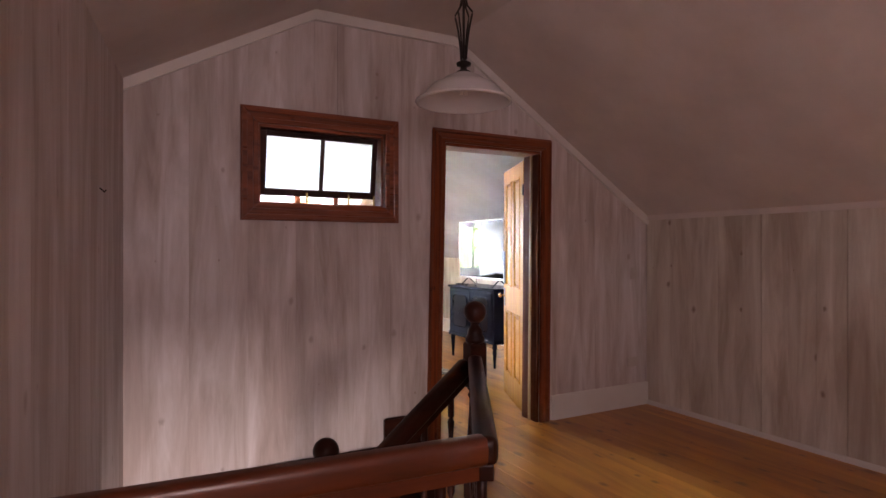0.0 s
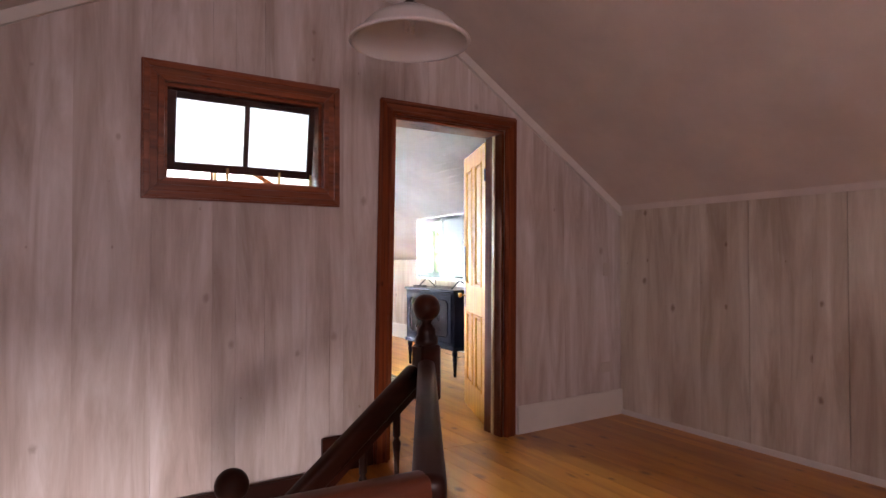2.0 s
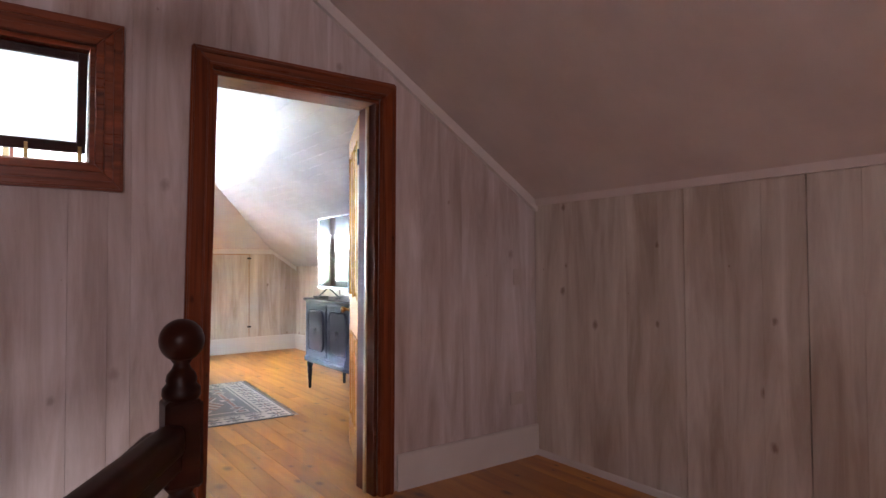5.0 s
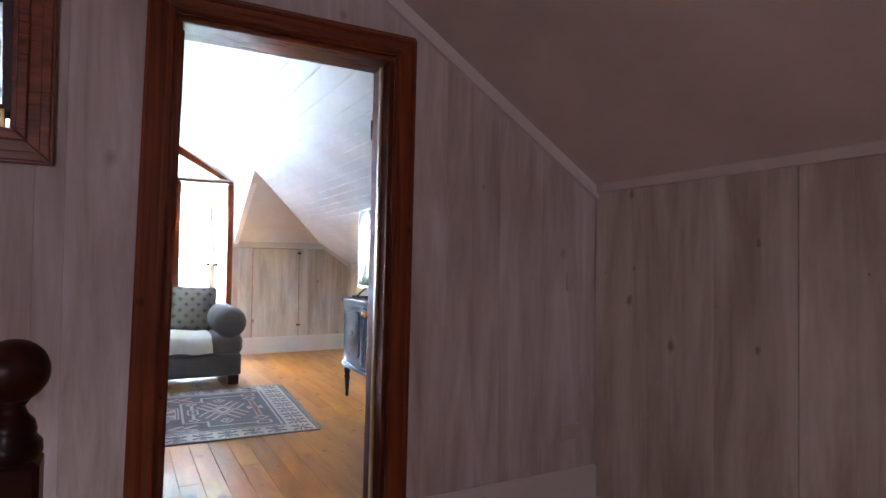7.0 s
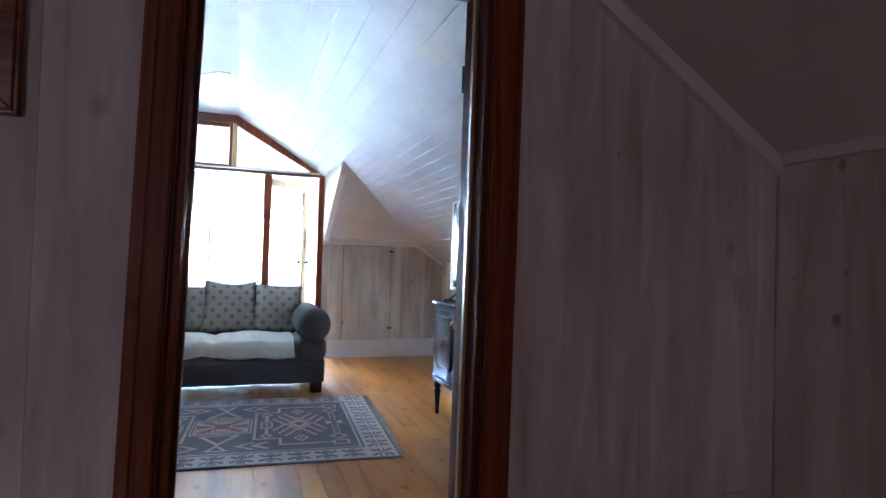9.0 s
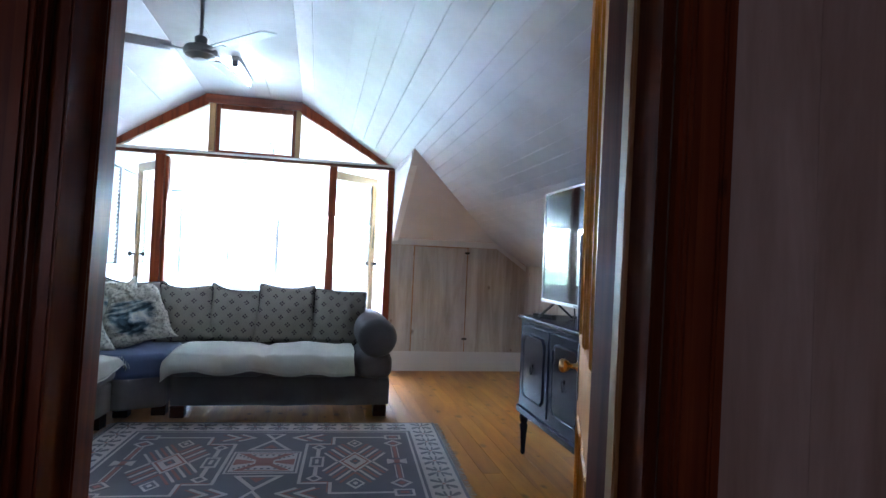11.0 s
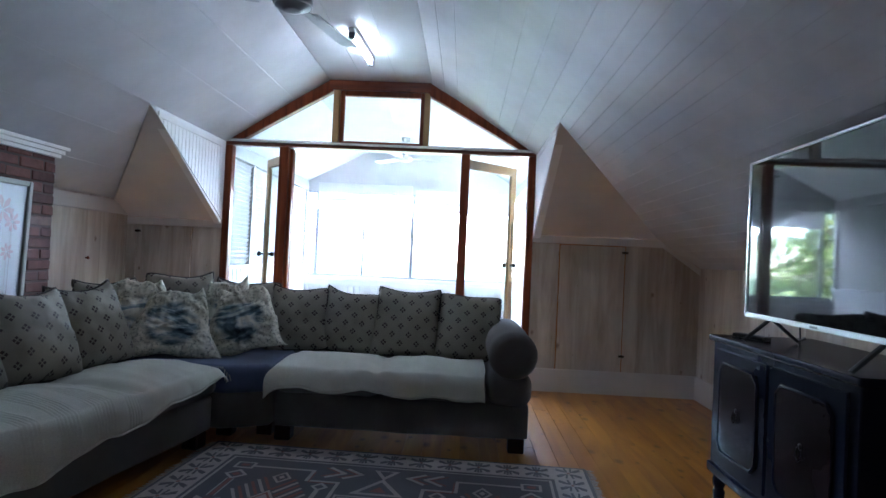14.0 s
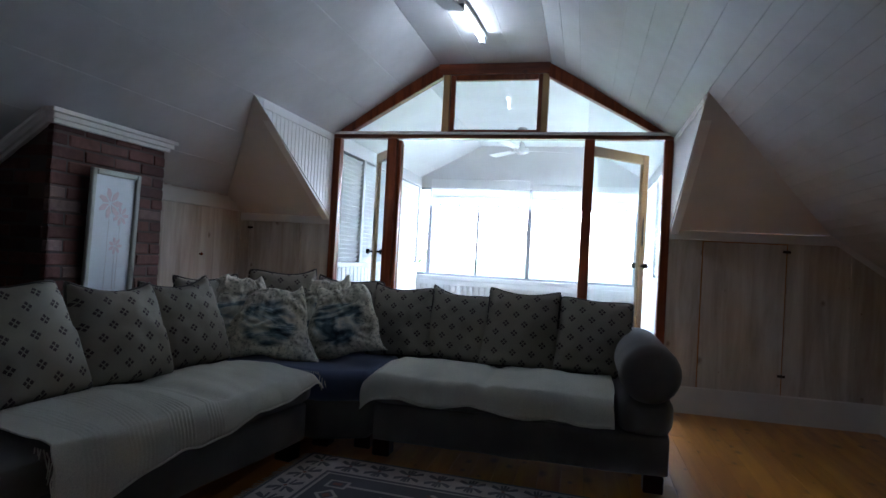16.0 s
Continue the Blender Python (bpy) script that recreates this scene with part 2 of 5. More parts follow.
GOLD_OAK = wood("golden_oak_frame", [(0.3, (0.26, 0.14, 0.045)), (0.7, (0.42, 0.25, 0.09))], 0.35, "z", tone=0.1, coat=0.3)
WHITE = painted("white_paint", (0.78, 0.775, 0.76), 0.45, 0.05)
SUNWHITE = painted("sunroom_white_paint", (0.62, 0.62, 0.61), 0.5, 0.05)
OFFWHITE = painted("cream_painted_trim", (0.66, 0.645, 0.615), 0.45, 0.06)
CEILING = painted("white_painted_boards", (0.50, 0.50, 0.515), 0.45, 0.09, 30.0)
PLASTER = painted("pinkish_white_ceiling_board", (0.62, 0.565, 0.53), 0.6, 0.08, 25.0)
SLOPE_PAINT = painted("cream_slope_paint", (0.62, 0.59, 0.57), 0.5, 0.06, 25.0)
BRASS = material("brass", (0.60, 0.42, 0.18), 0.25, 1.0)[0]
STEEL = material("brushed_steel", (0.55, 0.56, 0.57), 0.32, 1.0)[0]
IRON = material("black_iron", (0.025, 0.021, 0.018), 0.45, 0.7)[0]
BLACK = material("black_plastic", (0.012, 0.013, 0.015), 0.3)[0]
SILVER = material("silver_plastic", (0.62, 0.64, 0.66), 0.32, 0.35)[0]
GREY = material("grey_enamel", (0.22, 0.24, 0.26), 0.35)[0]
SCREEN = material("tv_screen", (0.006, 0.007, 0.009), 0.04)[0]
SCREEN.node_tree.nodes["Principled BSDF"].inputs["Specular IOR Level"].default_value = 0.28
CABINET = painted("blue_black_lacquer", (0.010, 0.0115, 0.023), 0.22, 0.15, 12.0, 0.02)
CABINET_RED = painted("dark_mahogany_panel", (0.016, 0.009, 0.010), 0.22, 0.2, 12.0, 0.02)
for _m in (CABINET, CABINET_RED):
    _m.node_tree.nodes["Principled BSDF"].inputs["Specular IOR Level"].default_value = 0.07
STAIRWOOD.node_tree.nodes["Principled BSDF"].inputs["Specular IOR Level"].default_value = 0.15
TRIM.node_tree.nodes["Principled BSDF"].inputs["Specular IOR Level"].default_value = 0.22
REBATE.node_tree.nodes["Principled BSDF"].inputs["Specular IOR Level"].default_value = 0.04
for _m in (DOORWOOD, RECESS_SHADE):
    _m.node_tree.nodes["Principled BSDF"].inputs["Specular IOR Level"].default_value = 0.06
SOFA = cloth("grey_green_upholstery", (0.168, 0.168, 0.166))
SEATBLUE = cloth("blue_seat_cover", (0.10, 0.14, 0.26))
THROW = cloth("cream_woven_throw", (0.82, 0.85, 0.76), 0.88, 0.95, 260.0)
CUSHION = motif_cloth("beige_motif_cotton", (0.345, 0.322, 0.265), (0.045, 0.030, 0.038))
PIPING = cloth("dark_piping", (0.055, 0.048, 0.045))
PRINT = print_cloth("scenic_print_cotton")
GLASS = glass("window_glass")
CREAM_GLASS = material("ribbed_white_lampshade_glass", (0.86, 0.86, 0.88), 0.25)[0]
CREAM_GLASS.node_tree.nodes["Principled BSDF"].inputs["Transmission Weight"].default_value = 0.35
TUBE, _n, _l, _b = material("lit_tube", (1, 1, 1), 0.4)
_b.inputs["Emission Color"].default_value = (0.90, 0.98, 1.0, 1)
_b.inputs["Emission Strength"].default_value = 2.8
RUG_GREY = cloth("rug_grey_wool", (0.105, 0.105, 0.130), 0.75)
RUG_CREAM = cloth("rug_cream_wool", (0.56, 0.515, 0.485), 0.82)
ALUMINIUM = painted("grey_window_aluminium", (0.30, 0.32, 0.34), 0.4, 0.05)
RUG_RUST = cloth("rug_rust_wool", (0.29, 0.105, 0.085), 0.8)
BRICKS, _n, _l, _b = material("old_red_brick", (0.2, 0.07, 0.05), 0.85)
_i = _n.new("ShaderNodeObjectInfo")
_t = node(_n, "ShaderNodeTexNoise", Scale=18.0, Detail=6.0, Roughness=0.7)
_l.new(place(_n, _l), _t.inputs["Vector"])
_c = ramp(_n, _l, _i.outputs["Random"], [(0.0, (0.075, 0.030, 0.026)), (0.5, (0.150, 0.056, 0.044)), (0.85, (0.19, 0.085, 0.068)), (1.0, (0.24, 0.17, 0.15))])
_l.new(mix(_n, _l, 0.7, _c, ramp(_n, _l, _t.outputs["Fac"], [(0.3, (0.4, 0.38, 0.38)), (0.65, (1, 1, 1))]), "MULTIPLY"), _b.inputs["Base Color"])
bump(_n, _l, _b, _t.outputs["Fac"], 0.8, 0.006)
MORTAR = painted("grey_brown_mortar", (0.105, 0.075, 0.066), 0.9, 0.2, 40.0, 0.5)
FROST, _n, _l, _b = material("frosted_window_film", (0.90, 0.91, 0.90), 0.6)
_tr = node(_n, "ShaderNodeBsdfTranslucent", Color=(0.95, 0.95, 0.95, 1))
_mx = _n.new("ShaderNodeMixShader")
_mx.inputs[0].default_value = 0.85
_l.new(_b.outputs[0], _mx.inputs[1]), _l.new(_tr.outputs[0], _mx.inputs[2])
_l.new(_mx.outputs[0], _n["Material Output"].inputs["Surface"])


# ---- mesh helpers ----
def mesh_object(name, bm, mat, smooth=False):
    data = bpy.data.meshes.new(name)
    bmesh.ops.recalc_face_normals(bm, faces=bm.faces)
    bm.to_mesh(data)
    bm.free()
    data.materials.append(mat)
    if smooth:
        data.polygons.foreach_set("use_smooth", [True] * len(data.polygons))
    return new(name, data)


def part(name, bm, mat, parent, label="", smooth=False, m=None):
    ob = mesh_object(name, bm, mat, smooth)
    ob.parent = parent
    if m is not None:
        ob.matrix_basis = m
    return tagged(ob, label)


def thing(name, label, category, group="", kind="", m=None):
    ob = new(name)
    ob.empty_display_size = 0.1
    if m is not None:
        ob.matrix_basis = m
    return tagged(ob, label, category, group, kind)


def box(x0, y0, z0, x1, y1, z1, bevel=0.0, bm=None, seg=1):
    own = bmesh.new()
    c = bmesh.ops.create_cube(own, size=1.0, matrix=Matrix.LocRotScale(((x0 + x1) / 2, (y0 + y1) / 2, (z0 + z1) / 2), None, (abs(x1 - x0), abs(y1 - y0), abs(z1 - z0))))
    if bevel:
        bmesh.ops.bevel(own, geom=own.edges[:], offset=bevel, segments=seg, profile=0.5, affect="EDGES")
    if bm is None:
        return own
    return merge(bm, own)


def merge(bm, other, m=None):
    if m is not None:
        bmesh.ops.transform(other, matrix=m, verts=other.verts)
    tmp = bpy.data.meshes.new("tmp")
    other.to_mesh(tmp)
    other.free()
    bm.from_mesh(tmp)
    bpy.data.meshes.remove(tmp)
    return bm


def prism(points, shift, bm=None):
    """A solid from a flat outline (3D points) pushed by a vector."""
    bm = bm or bmesh.new()
    s = Vector(shift)
    a = [bm.verts.new(Vector(p)) for p in points]
    b = [bm.verts.new(Vector(p) + s) for p in points]
    n = len(a)
    bm.faces.new(a), bm.faces.new(b[::-1])
    for i in range(n):
        bm.faces.new((a[i], a[(i + 1) % n], b[(i + 1) % n], b[i]))
    return bm


def lathe(profile, steps=24, bm=None, m=None, closed=True):
    """Turned solid from (radius, z) pairs."""
    own = bmesh.new()
    rings = []
    for r, z in profile:
        rings.append([own.verts.new((r * math.cos(2 * math.pi * k / steps), r * math.sin(2 * math.pi * k / steps), z)) for k in range(steps)])
    for a, b in zip(rings, rings[1:]):
        for k in range(steps):
            own.faces.new((a[k], a[(k + 1) % steps], b[(k + 1) % steps], b[k]))
    if closed:
        own.faces.new(rings[0][::-1]), own.faces.new(rings[-1])
    if m is not None:
        bmesh.ops.transform(own, matrix=m, verts=own.verts)
    return own if bm is None else merge(bm, own)


def tube(points, radius, steps=8, bm=None, loop=False):
    """A round bar along points."""
    bm = bm or bmesh.new()
    pts = [Vector(p) for p in points]
    rings, n = [], len(pts)
    for i, p in enumerate(pts):
        a = pts[(i - 1) % n] if loop or i else p
        b = pts[(i + 1) % n] if loop or i < n - 1 else p
        d = (b - a).normalized()
        side = d.cross(Vector((0, 0, 1)))
        side = side.normalized() if side.length > 1e-4 else Vector((1, 0, 0))
        up = side.cross(d)
        r = radius[i] if isinstance(radius, (list, tuple)) else radius
        rings.append([bm.verts.new(p + r * (side * math.cos(2 * math.pi * k / steps) + up * math.sin(2 * math.pi * k / steps))) for k in range(steps)])
    pairs = list(zip(rings, rings[1:])) + ([(rings[-1], rings[0])] if loop else [])
    for a, b in pairs:
        for k in range(steps):
            bm.faces.new((a[k], a[(k + 1) % steps], b[(k + 1) % steps], b[k]))
    if not loop:
        bm.faces.new(rings[0][::-1]), bm.faces.new(rings[-1])
    return bm


def bar(a, b, w, h, bevel=0.0, bm=None, seg=2):
    """A straight bar of section w (sideways) by h (upwards) from a to b."""
    a, b = Vector(a), Vector(b)
    d = (b - a).normalized()
    side = d.cross(Vector((0, 0, 1)))
    side = side.normalized() if side.length > 1e-4 else Vector((1, 0, 0))
    up = side.cross(d)
    own = bmesh.new()
    q = [a + side * sx * w / 2 + up * sz * h / 2 for sx, sz in ((-1, -1), (1, -1), (1, 1), (-1, 1))]
    prism(q, b - a, own)
    if bevel:
        bmesh.ops.bevel(own, geom=own.edges[:], offset=bevel, segments=seg, profile=0.6, affect="EDGES")
    return own if bm is None else merge(bm, own)


def strip_frame(path, w, depth, mat, parent, names, y, bevel=0.006):
    """Mitred boards in a plane of constant y along a closed outline of (x, z) points, growing outwards; front at y, going to y + depth."""
    n = len(path)
    cx, cz = sum(p[0] for p in path) / n, sum(p[1] for p in path) / n
    out = []
    for i in range(n):
        p0, p, p1 = (Vector(path[(i + k) % n]) for k in (-1, 0, 1))
        n0, n1 = ((b - a).normalized().orthogonal() for a, b in ((p0, p), (p, p1)))
        mid = Vector((cx, cz))
        n0 = n0 if n0.dot((p0 + p) / 2 - mid) > 0 else -n0
        n1 = n1 if n1.dot((p + p1) / 2 - mid) > 0 else -n1
        s = (n0 + n1).normalized()
        out.append(p + s * (w / max(0.3, s.dot(n0))))
    made = []
    for i in range(n):
        j = (i + 1) % n
        q = [path[i], path[j], tuple(out[j]), tuple(out[i])]
        bm = prism([(a, y, b) for a, b in q], (0, depth, 0))
        if bevel:
            bmesh.ops.bevel(bm, geom=bm.edges[:], offset=bevel, segments=2, profile=0.5, affect="EDGES")
        made.append(part(names[i % len(names)], bm, mat, parent))
    return made


# ---- the setting ----
XL, XR, XK = -0.77, 4.71, 4.06          # left and right walls of the room, low wall of the landing
YP, YR, YE = 3.75, 3.87, 9.414          # partition faces, end wall
FLAT = 2.87
rnd = random.Random(7)


def z_right(x):
    return FLAT - 0.64 * (x - 2.12)


def z_room(x):
    return FLAT - 0.66 * (1.13 - x) if x < 1.13 else FLAT if x < 2.12 else z_right(x)


def z_landing(x):
    return FLAT - 0.546 * (1.1 - x) if x < 1.1 else FLAT if x < 2.12 else z_right(x)


def structure(name, label, m=None):
    return thing(name, label, "", kind="structure", m=m)


def cells(lo, hi, w0, w1, extra=()):
    """Joints between lo and hi at uneven widths, with the extra joints among them."""
    xs, x = [lo], lo
    while x < hi - w0 * 1.5:
        x += rnd.uniform(w0, w1)
        xs.append(min(x, hi))
    xs = sorted(set([v for v in xs if all(abs(v - e) > 0.05 for e in (*extra, hi))] + [e for e in extra if lo < e < hi] + [lo, hi]))
    return list(zip(xs, xs[1:]))


# stairwell in the landing floor
WELL_X, WELL_Y0, WELL_CX, WELL_CY = 1.66, 1.575, 0.985, 2.75


def well_front(x):
    return WELL_Y0 if x <= WELL_CX else WELL_Y0 + (x - WELL_CX) / (WELL_X - WELL_CX) * (WELL_CY - WELL_Y0)


floor = structure("floor", "varnished knotty pine floorboards, glossy orange-yellow")
bm = bmesh.new()
for pts in ([(1.66, -2.0), (4.2, -2.0), (4.2, 3.8), (1.66, 3.8)], [(-1, -2.0), (1.66, -2.0), (1.66, 2.75), (0.985, 1.575), (-1, 1.575)], [(-1.0, 3.8), (4.9, 3.8), (4.9, 9.5), (-1.0, 9.5)]):
    prism([(x, y, -0.022) for x, y in pts], (0, 0, -0.18), bm)
part("subfloor", bm, STAIRWOOD, floor)

# partition between landing and room
DOOR = (2.035, 2.90, 2.11)
WIN = (0.745, 1.575, 1.625, 2.115)
partition = structure("wall_partition", "whitewashed knotty pine board partition")
bm = bmesh.new()
ys = (0, 0.15, 0)
Y0 = YP + 0.015
for a, b, spans in ((-0.95, WIN[0], ((-2.7, None),)), (WIN[0], WIN[1], ((-2.7, WIN[2]), (WIN[3], None))), (WIN[1], 1.75, ((-2.7, None),)), (1.75, DOOR[0] - 0.048, ((-0.2, None),)), (DOOR[0] - 0.048, DOOR[1], ((DOOR[2], None),)), (DOOR[1], 4.9, ((-0.2, None),))):
    for lo, hi in spans:
        if hi is not None:
            prism([(a, Y0, lo), (b, Y0, lo), (b, Y0, hi), (a, Y0, hi)], ys, bm)
        else:
            ks = [a] + [k for k in (1.1, 1.13, 2.12) if a < k < b] + [b]
            prism([(a, Y0, lo), (b, Y0, lo)] + [(k, Y0, max(z_room(k), z_landing(k)) + 0.06) for k in reversed(ks)], ys, bm)
part("core", bm, WASH, partition)

# side wall beside the stairs runs a little askew
LW0, LW1 = Vector((0.03, YP, 0)), Vector((-0.52, -2.0, 0))
lw_dir = (LW1 - LW0).normalized()
lw_out = Vector((lw_dir.y, -lw_dir.x, 0))
lw_out = lw_out if lw_out.x < 0 else -lw_out
side_wall = structure("wall_side", "whitewashed knotty pine wall beside the stairs")
bm = prism([LW0 + Vector((0, 0.1, -2.7)) + lw_out * 0.016, LW1 + Vector((0, 0, -2.7)) + lw_out * 0.016, LW1 + Vector((0, 0, 2.4)) + lw_out * 0.016, LW0 + Vector((0, 0.1, 2.45)) + lw_out * 0.016], lw_out * 0.1)
part("core", bm, WASH, side_wall)

low_wall = structure("wall_low", "low whitewashed board wall under the roof slope")
part("core", box(XK + 0.016, -2.0, -0.2, XK + 0.12, YP + 0.02, 1.72), WASH, low_wall)
# unseen wall, kept solid so no sky light comes in from behind
rear = structure("wall_rear", "plain pale closing wall behind the landing, unseen")
bm = bmesh.new()
box(-1, -2.1, -0.2, 4.3, -1.9, 3.1, bm=bm)
part("core", bm, PLASTER, rear)

# stairwell walls and lower floor
lower = structure("wall_stairwell", "pale walls of the stairwell below the landing")
bm = bmesh.new()
box(1.70, 0.745, -2.7, 1.80, 3.765, -0.205, bm=bm)
box(-0.8, 0.62, -2.7, 1.8, 0.74, -0.205, bm=bm)
part("core", bm, PLASTER, lower)
tagged(mesh_object("floor_lower", box(-0.9, 0.6, -2.85, 1.85, 3.9, -2.7), PINE), "timber floor at the foot of the stairs", "", kind="structure")

# ceilings
bm = bmesh.new()
T = 0.05
prism([(x, -2.1, z) for x, z in ((-0.7, z_landing(-0.7)), (1.1, FLAT), (2.12, FLAT), (4.3, z_right(4.3)), (4.3, z_right(4.3) + T), (2.12, FLAT + T), (1.1, FLAT + T), (-0.7, z_landing(-0.7) + T))], (0, YP + 2.12, 0), bm)
tagged(mesh_object("ceiling_landing", bm, PLASTER), "smooth pinkish white sloping ceiling of the landing", "", kind="structure")

Y_AP, Z_AP, END_K = 8.045, 2.22, 0.55
XA_L, XA_R = 0.158, 3.142


def z_end(y):
    return Z_AP - END_K * (y - Y_AP)


def y_end(x):
    """How far the side slopes run before the end slope cuts them."""
    if XA_L - 1e-6 <= x <= XA_R + 1e-6:
        return YE
    z = z_room(x)
    return min(YE, Y_AP + (Z_AP - z) / END_K)


bm = bmesh.new()


def slope_boards(x0, x1, w, gap):
    joints = [x0]
    while joints[-1] < x1 - w * 0.4:
        joints.append(min(joints[-1] + w, x1))
    joints[-1] = x1
    for a, b in zip(joints, joints[1:]):
        a2, b2 = a + gap / 2, b - gap / 2
        ya, yb = (YE, YE) if x0 >= XA_L - 0.01 and x1 <= XA_R + 0.01 else (y_end(a2), y_end(b2))
        q = [(a2, YR, z_room(a2)), (b2, YR, z_room(b2)), (b2, yb, z_room(b2)), (a2, ya, z_room(a2))]
        prism(q, (0, 0, 0.012), bm)


slope_boards(1.13, 2.12, 0.33, 0.003)
slope_boards(2.12, XA_R, 0.128, 0.003)
slope_boards(XA_R, XR, 0.0785, 0.003)
slope_boards(XA_L, 1.13, 0.324, 0.003)
slope_boards(XL, XA_L, 0.31, 0.003)
for q in ([(-0.95, z_room(-0.95)), (1.13, FLAT)], [(1.13, FLAT), (2.12, FLAT)], [(2.12, FLAT), (4.9, z_right(4.9))]):
    (a, za), (b, zb) = q
    if a == 1.13:
        prism([(a, YR - 0.05, za + 0.012), (b, YR - 0.05, zb + 0.012), (b, YE + 0.1, zb + 0.012), (a, YE + 0.1, za + 0.012)], (0, 0, 0.06), bm)
    elif a > 2:
        zz = 0.012
        prism([(a, YR - 0.05, za + zz), (b, YR - 0.05, zb + zz), (b, YE + 0.1, zb + zz), (4.318, YE + 0.02, z_right(4.318) + zz), (XA_R, Y_AP, z_right(XA_R) + zz), (XA_R, YE + 0.1, z_right(XA_R) + zz), (a, YE + 0.1, za + zz)], (0, 0, 0.06), bm)
    else:
        zz = 0.012
        prism([(b, YR - 0.05, zb + zz), (b, YE + 0.1, zb + zz), (XA_L, YE + 0.1, z_room(XA_L) + zz), (XA_L, Y_AP, z_room(XA_L) + zz), (-0.95, 9.40, z_room(-0.95) + zz), (-0.95, YR - 0.05, za + zz)], (0, 0, 0.06), bm)
tagged(mesh_object("ceiling_room", bm, CEILING), "white painted tongue-and-groove boards on the sloping ceiling", "", kind="structure")

# sloping ends beside the dormer, and its cheeks
bm = bmesh.new()
prism([(XA_R + 0.004, Y_AP, Z_AP), (4.318, YE, z_end(YE)), (XA_R + 0.004, YE, z_end(YE))], (0, 0, 0.05), bm)
prism([(XA_L - 0.004, Y_AP, Z_AP), (XL - 0.1, 9.30, z_end(9.30)), (XL - 0.1, YE, z_end(YE)), (XA_L - 0.004, YE, z_end(YE))], (0, 0, 0.05), bm)
tagged(mesh_object("ceiling_end", bm, SLOPE_PAINT), "cream painted sloping ceiling beside the dormer", "", kind="structure")
for nm, x, s in (("wall_cheek_east", XA_R, 1), ("wall_cheek_west", XA_L, -1)):
    cheek = structure(nm, "triangular dormer cheek of white beadboard")
    part("core", prism([(x + s * 0.008, Y_AP - 0.02, Z_AP + 0.02), (x + s * 0.008, YE + 0.1, Z_AP + 0.02), (x + s * 0.008, YE + 0.1, z_end(YE) - 0.1)], (s * 0.06, 0, 0)), WHITE, cheek)
    # hidden cover, added to keep sky light out of the slot above the cheek
    part("capping", box(x - 0.07, Y_AP - 0.08, 2.292, x + 0.07, YE + 0.10, 2.345), WHITE, cheek)
    n = 22
    for i in range(n):
        a, b = Y_AP + (YE - Y_AP) * i / n, Y_AP + (YE - Y_AP) * (i + 1) / n - 0.006
        part("bead", prism([(x, a, z_end(a)), (x, b, z_end(b)), (x, b, Z_AP), (x, a, Z_AP)], (s * 0.009, 0, 0)), WHITE, cheek)
    tagged(mesh_object("trim_cheek", box(x - (0.009 if s > 0 else 0), Y_AP + 0.10, Z_AP - 0.060, x + (0.009 if s < 0 else 0), YE - 0.08, Z_AP - 0.012, 0.003), WHITE), "white quadrant trim along the cheek", "", kind="structure")

# end wall: low parts at either side of the window
end_wall = structure("wall_end", "whitewashed board end wall with cupboard hatches")
bm = bmesh.new()
ZB = z_end(YE)
prism([(XA_R, YE + 0.016, -0.2), (XR + 0.1, YE + 0.016, -0.2), (XR + 0.1, YE + 0.016, z_right(XR) - 0.05), (XR + 0.1, YE + 0.016, z_right(XR) + 0.05), (4.318, YE + 0.016, ZB + 0.02), (XA_R, YE + 0.016, ZB + 0.02)], (0, 0.1, 0), bm)
prism([(XL - 0.1, YE + 0.016, -0.2), (XA_L, YE + 0.016, -0.2), (XA_L, YE + 0.016, ZB + 0.02), (XL - 0.1, YE + 0.016, ZB + 0.02)], (0, 0.1, 0), bm)
# core coloured dark so the hatch gaps look like shaded voids
part("core", bm, RECESS_SHADE, end_wall, "wall core, dark to stand for the shade in the hatch gaps")
for x0, x1, top in ((XA_R, 3.397, 1.39), (3.408, 4.010, 1.384), (4.021, 4.46, 1.39), (XA_L - 0.285, XA_L, 1.40), (-0.668, -0.136, 1.391), (XL, -0.677, 1.40)):
    part("panel", prism([(x0, YE, 0.0), (x1, YE, 0.0), (x1, YE, top), (x0, YE, top)], (0, 0.015, 0)), WASH_FLOORSIDE, end_wall)
part("panel", prism([(4.463, YE, 0), (XR, YE, 0), (XR, YE, z_right(XR) - 0.01), (4.463, YE, 1.355)], (0, 0.015, 0)), WASH_FLOORSIDE, end_wall)
for x0, x1 in ((XA_R, 4.36), (XL, XA_L)):
    tagged(mesh_object("trim_end", box(x0, YE - 0.012, 1.392, x1, YE + 0.012, ZB - 0.002, 0.003), OFFWHITE), "flat cream board above the hatches", "", kind="structure")
tagged(mesh_object("trim_corner", prism([(4.36, YE - 0.012, ZB - 0.002 - 0.03), (XR, YE - 0.012, z_right(XR) - 0.005), (XR, YE - 0.012, z_right(XR) - 0.06), (4.36, YE - 0.012, 1.392)], (0, 0.02, 0)), OFFWHITE), "raking cream trim under the slope", "", kind="structure")

east = structure("wall_east", "low whitewashed board wall under the slope")
part("core", box(XR, YR, -0.2, XR + 0.1, YE + 0.1, z_right(XR) + 0.03), WASH_FLOORSIDE, east)
west = structure("wall_west", "low whitewashed board wall under the slope")
part("core", box(XL - 0.115, YR, -0.2, XL - 0.015, YE + 0.1, z_room(XL) + 0.03), WASH, west)
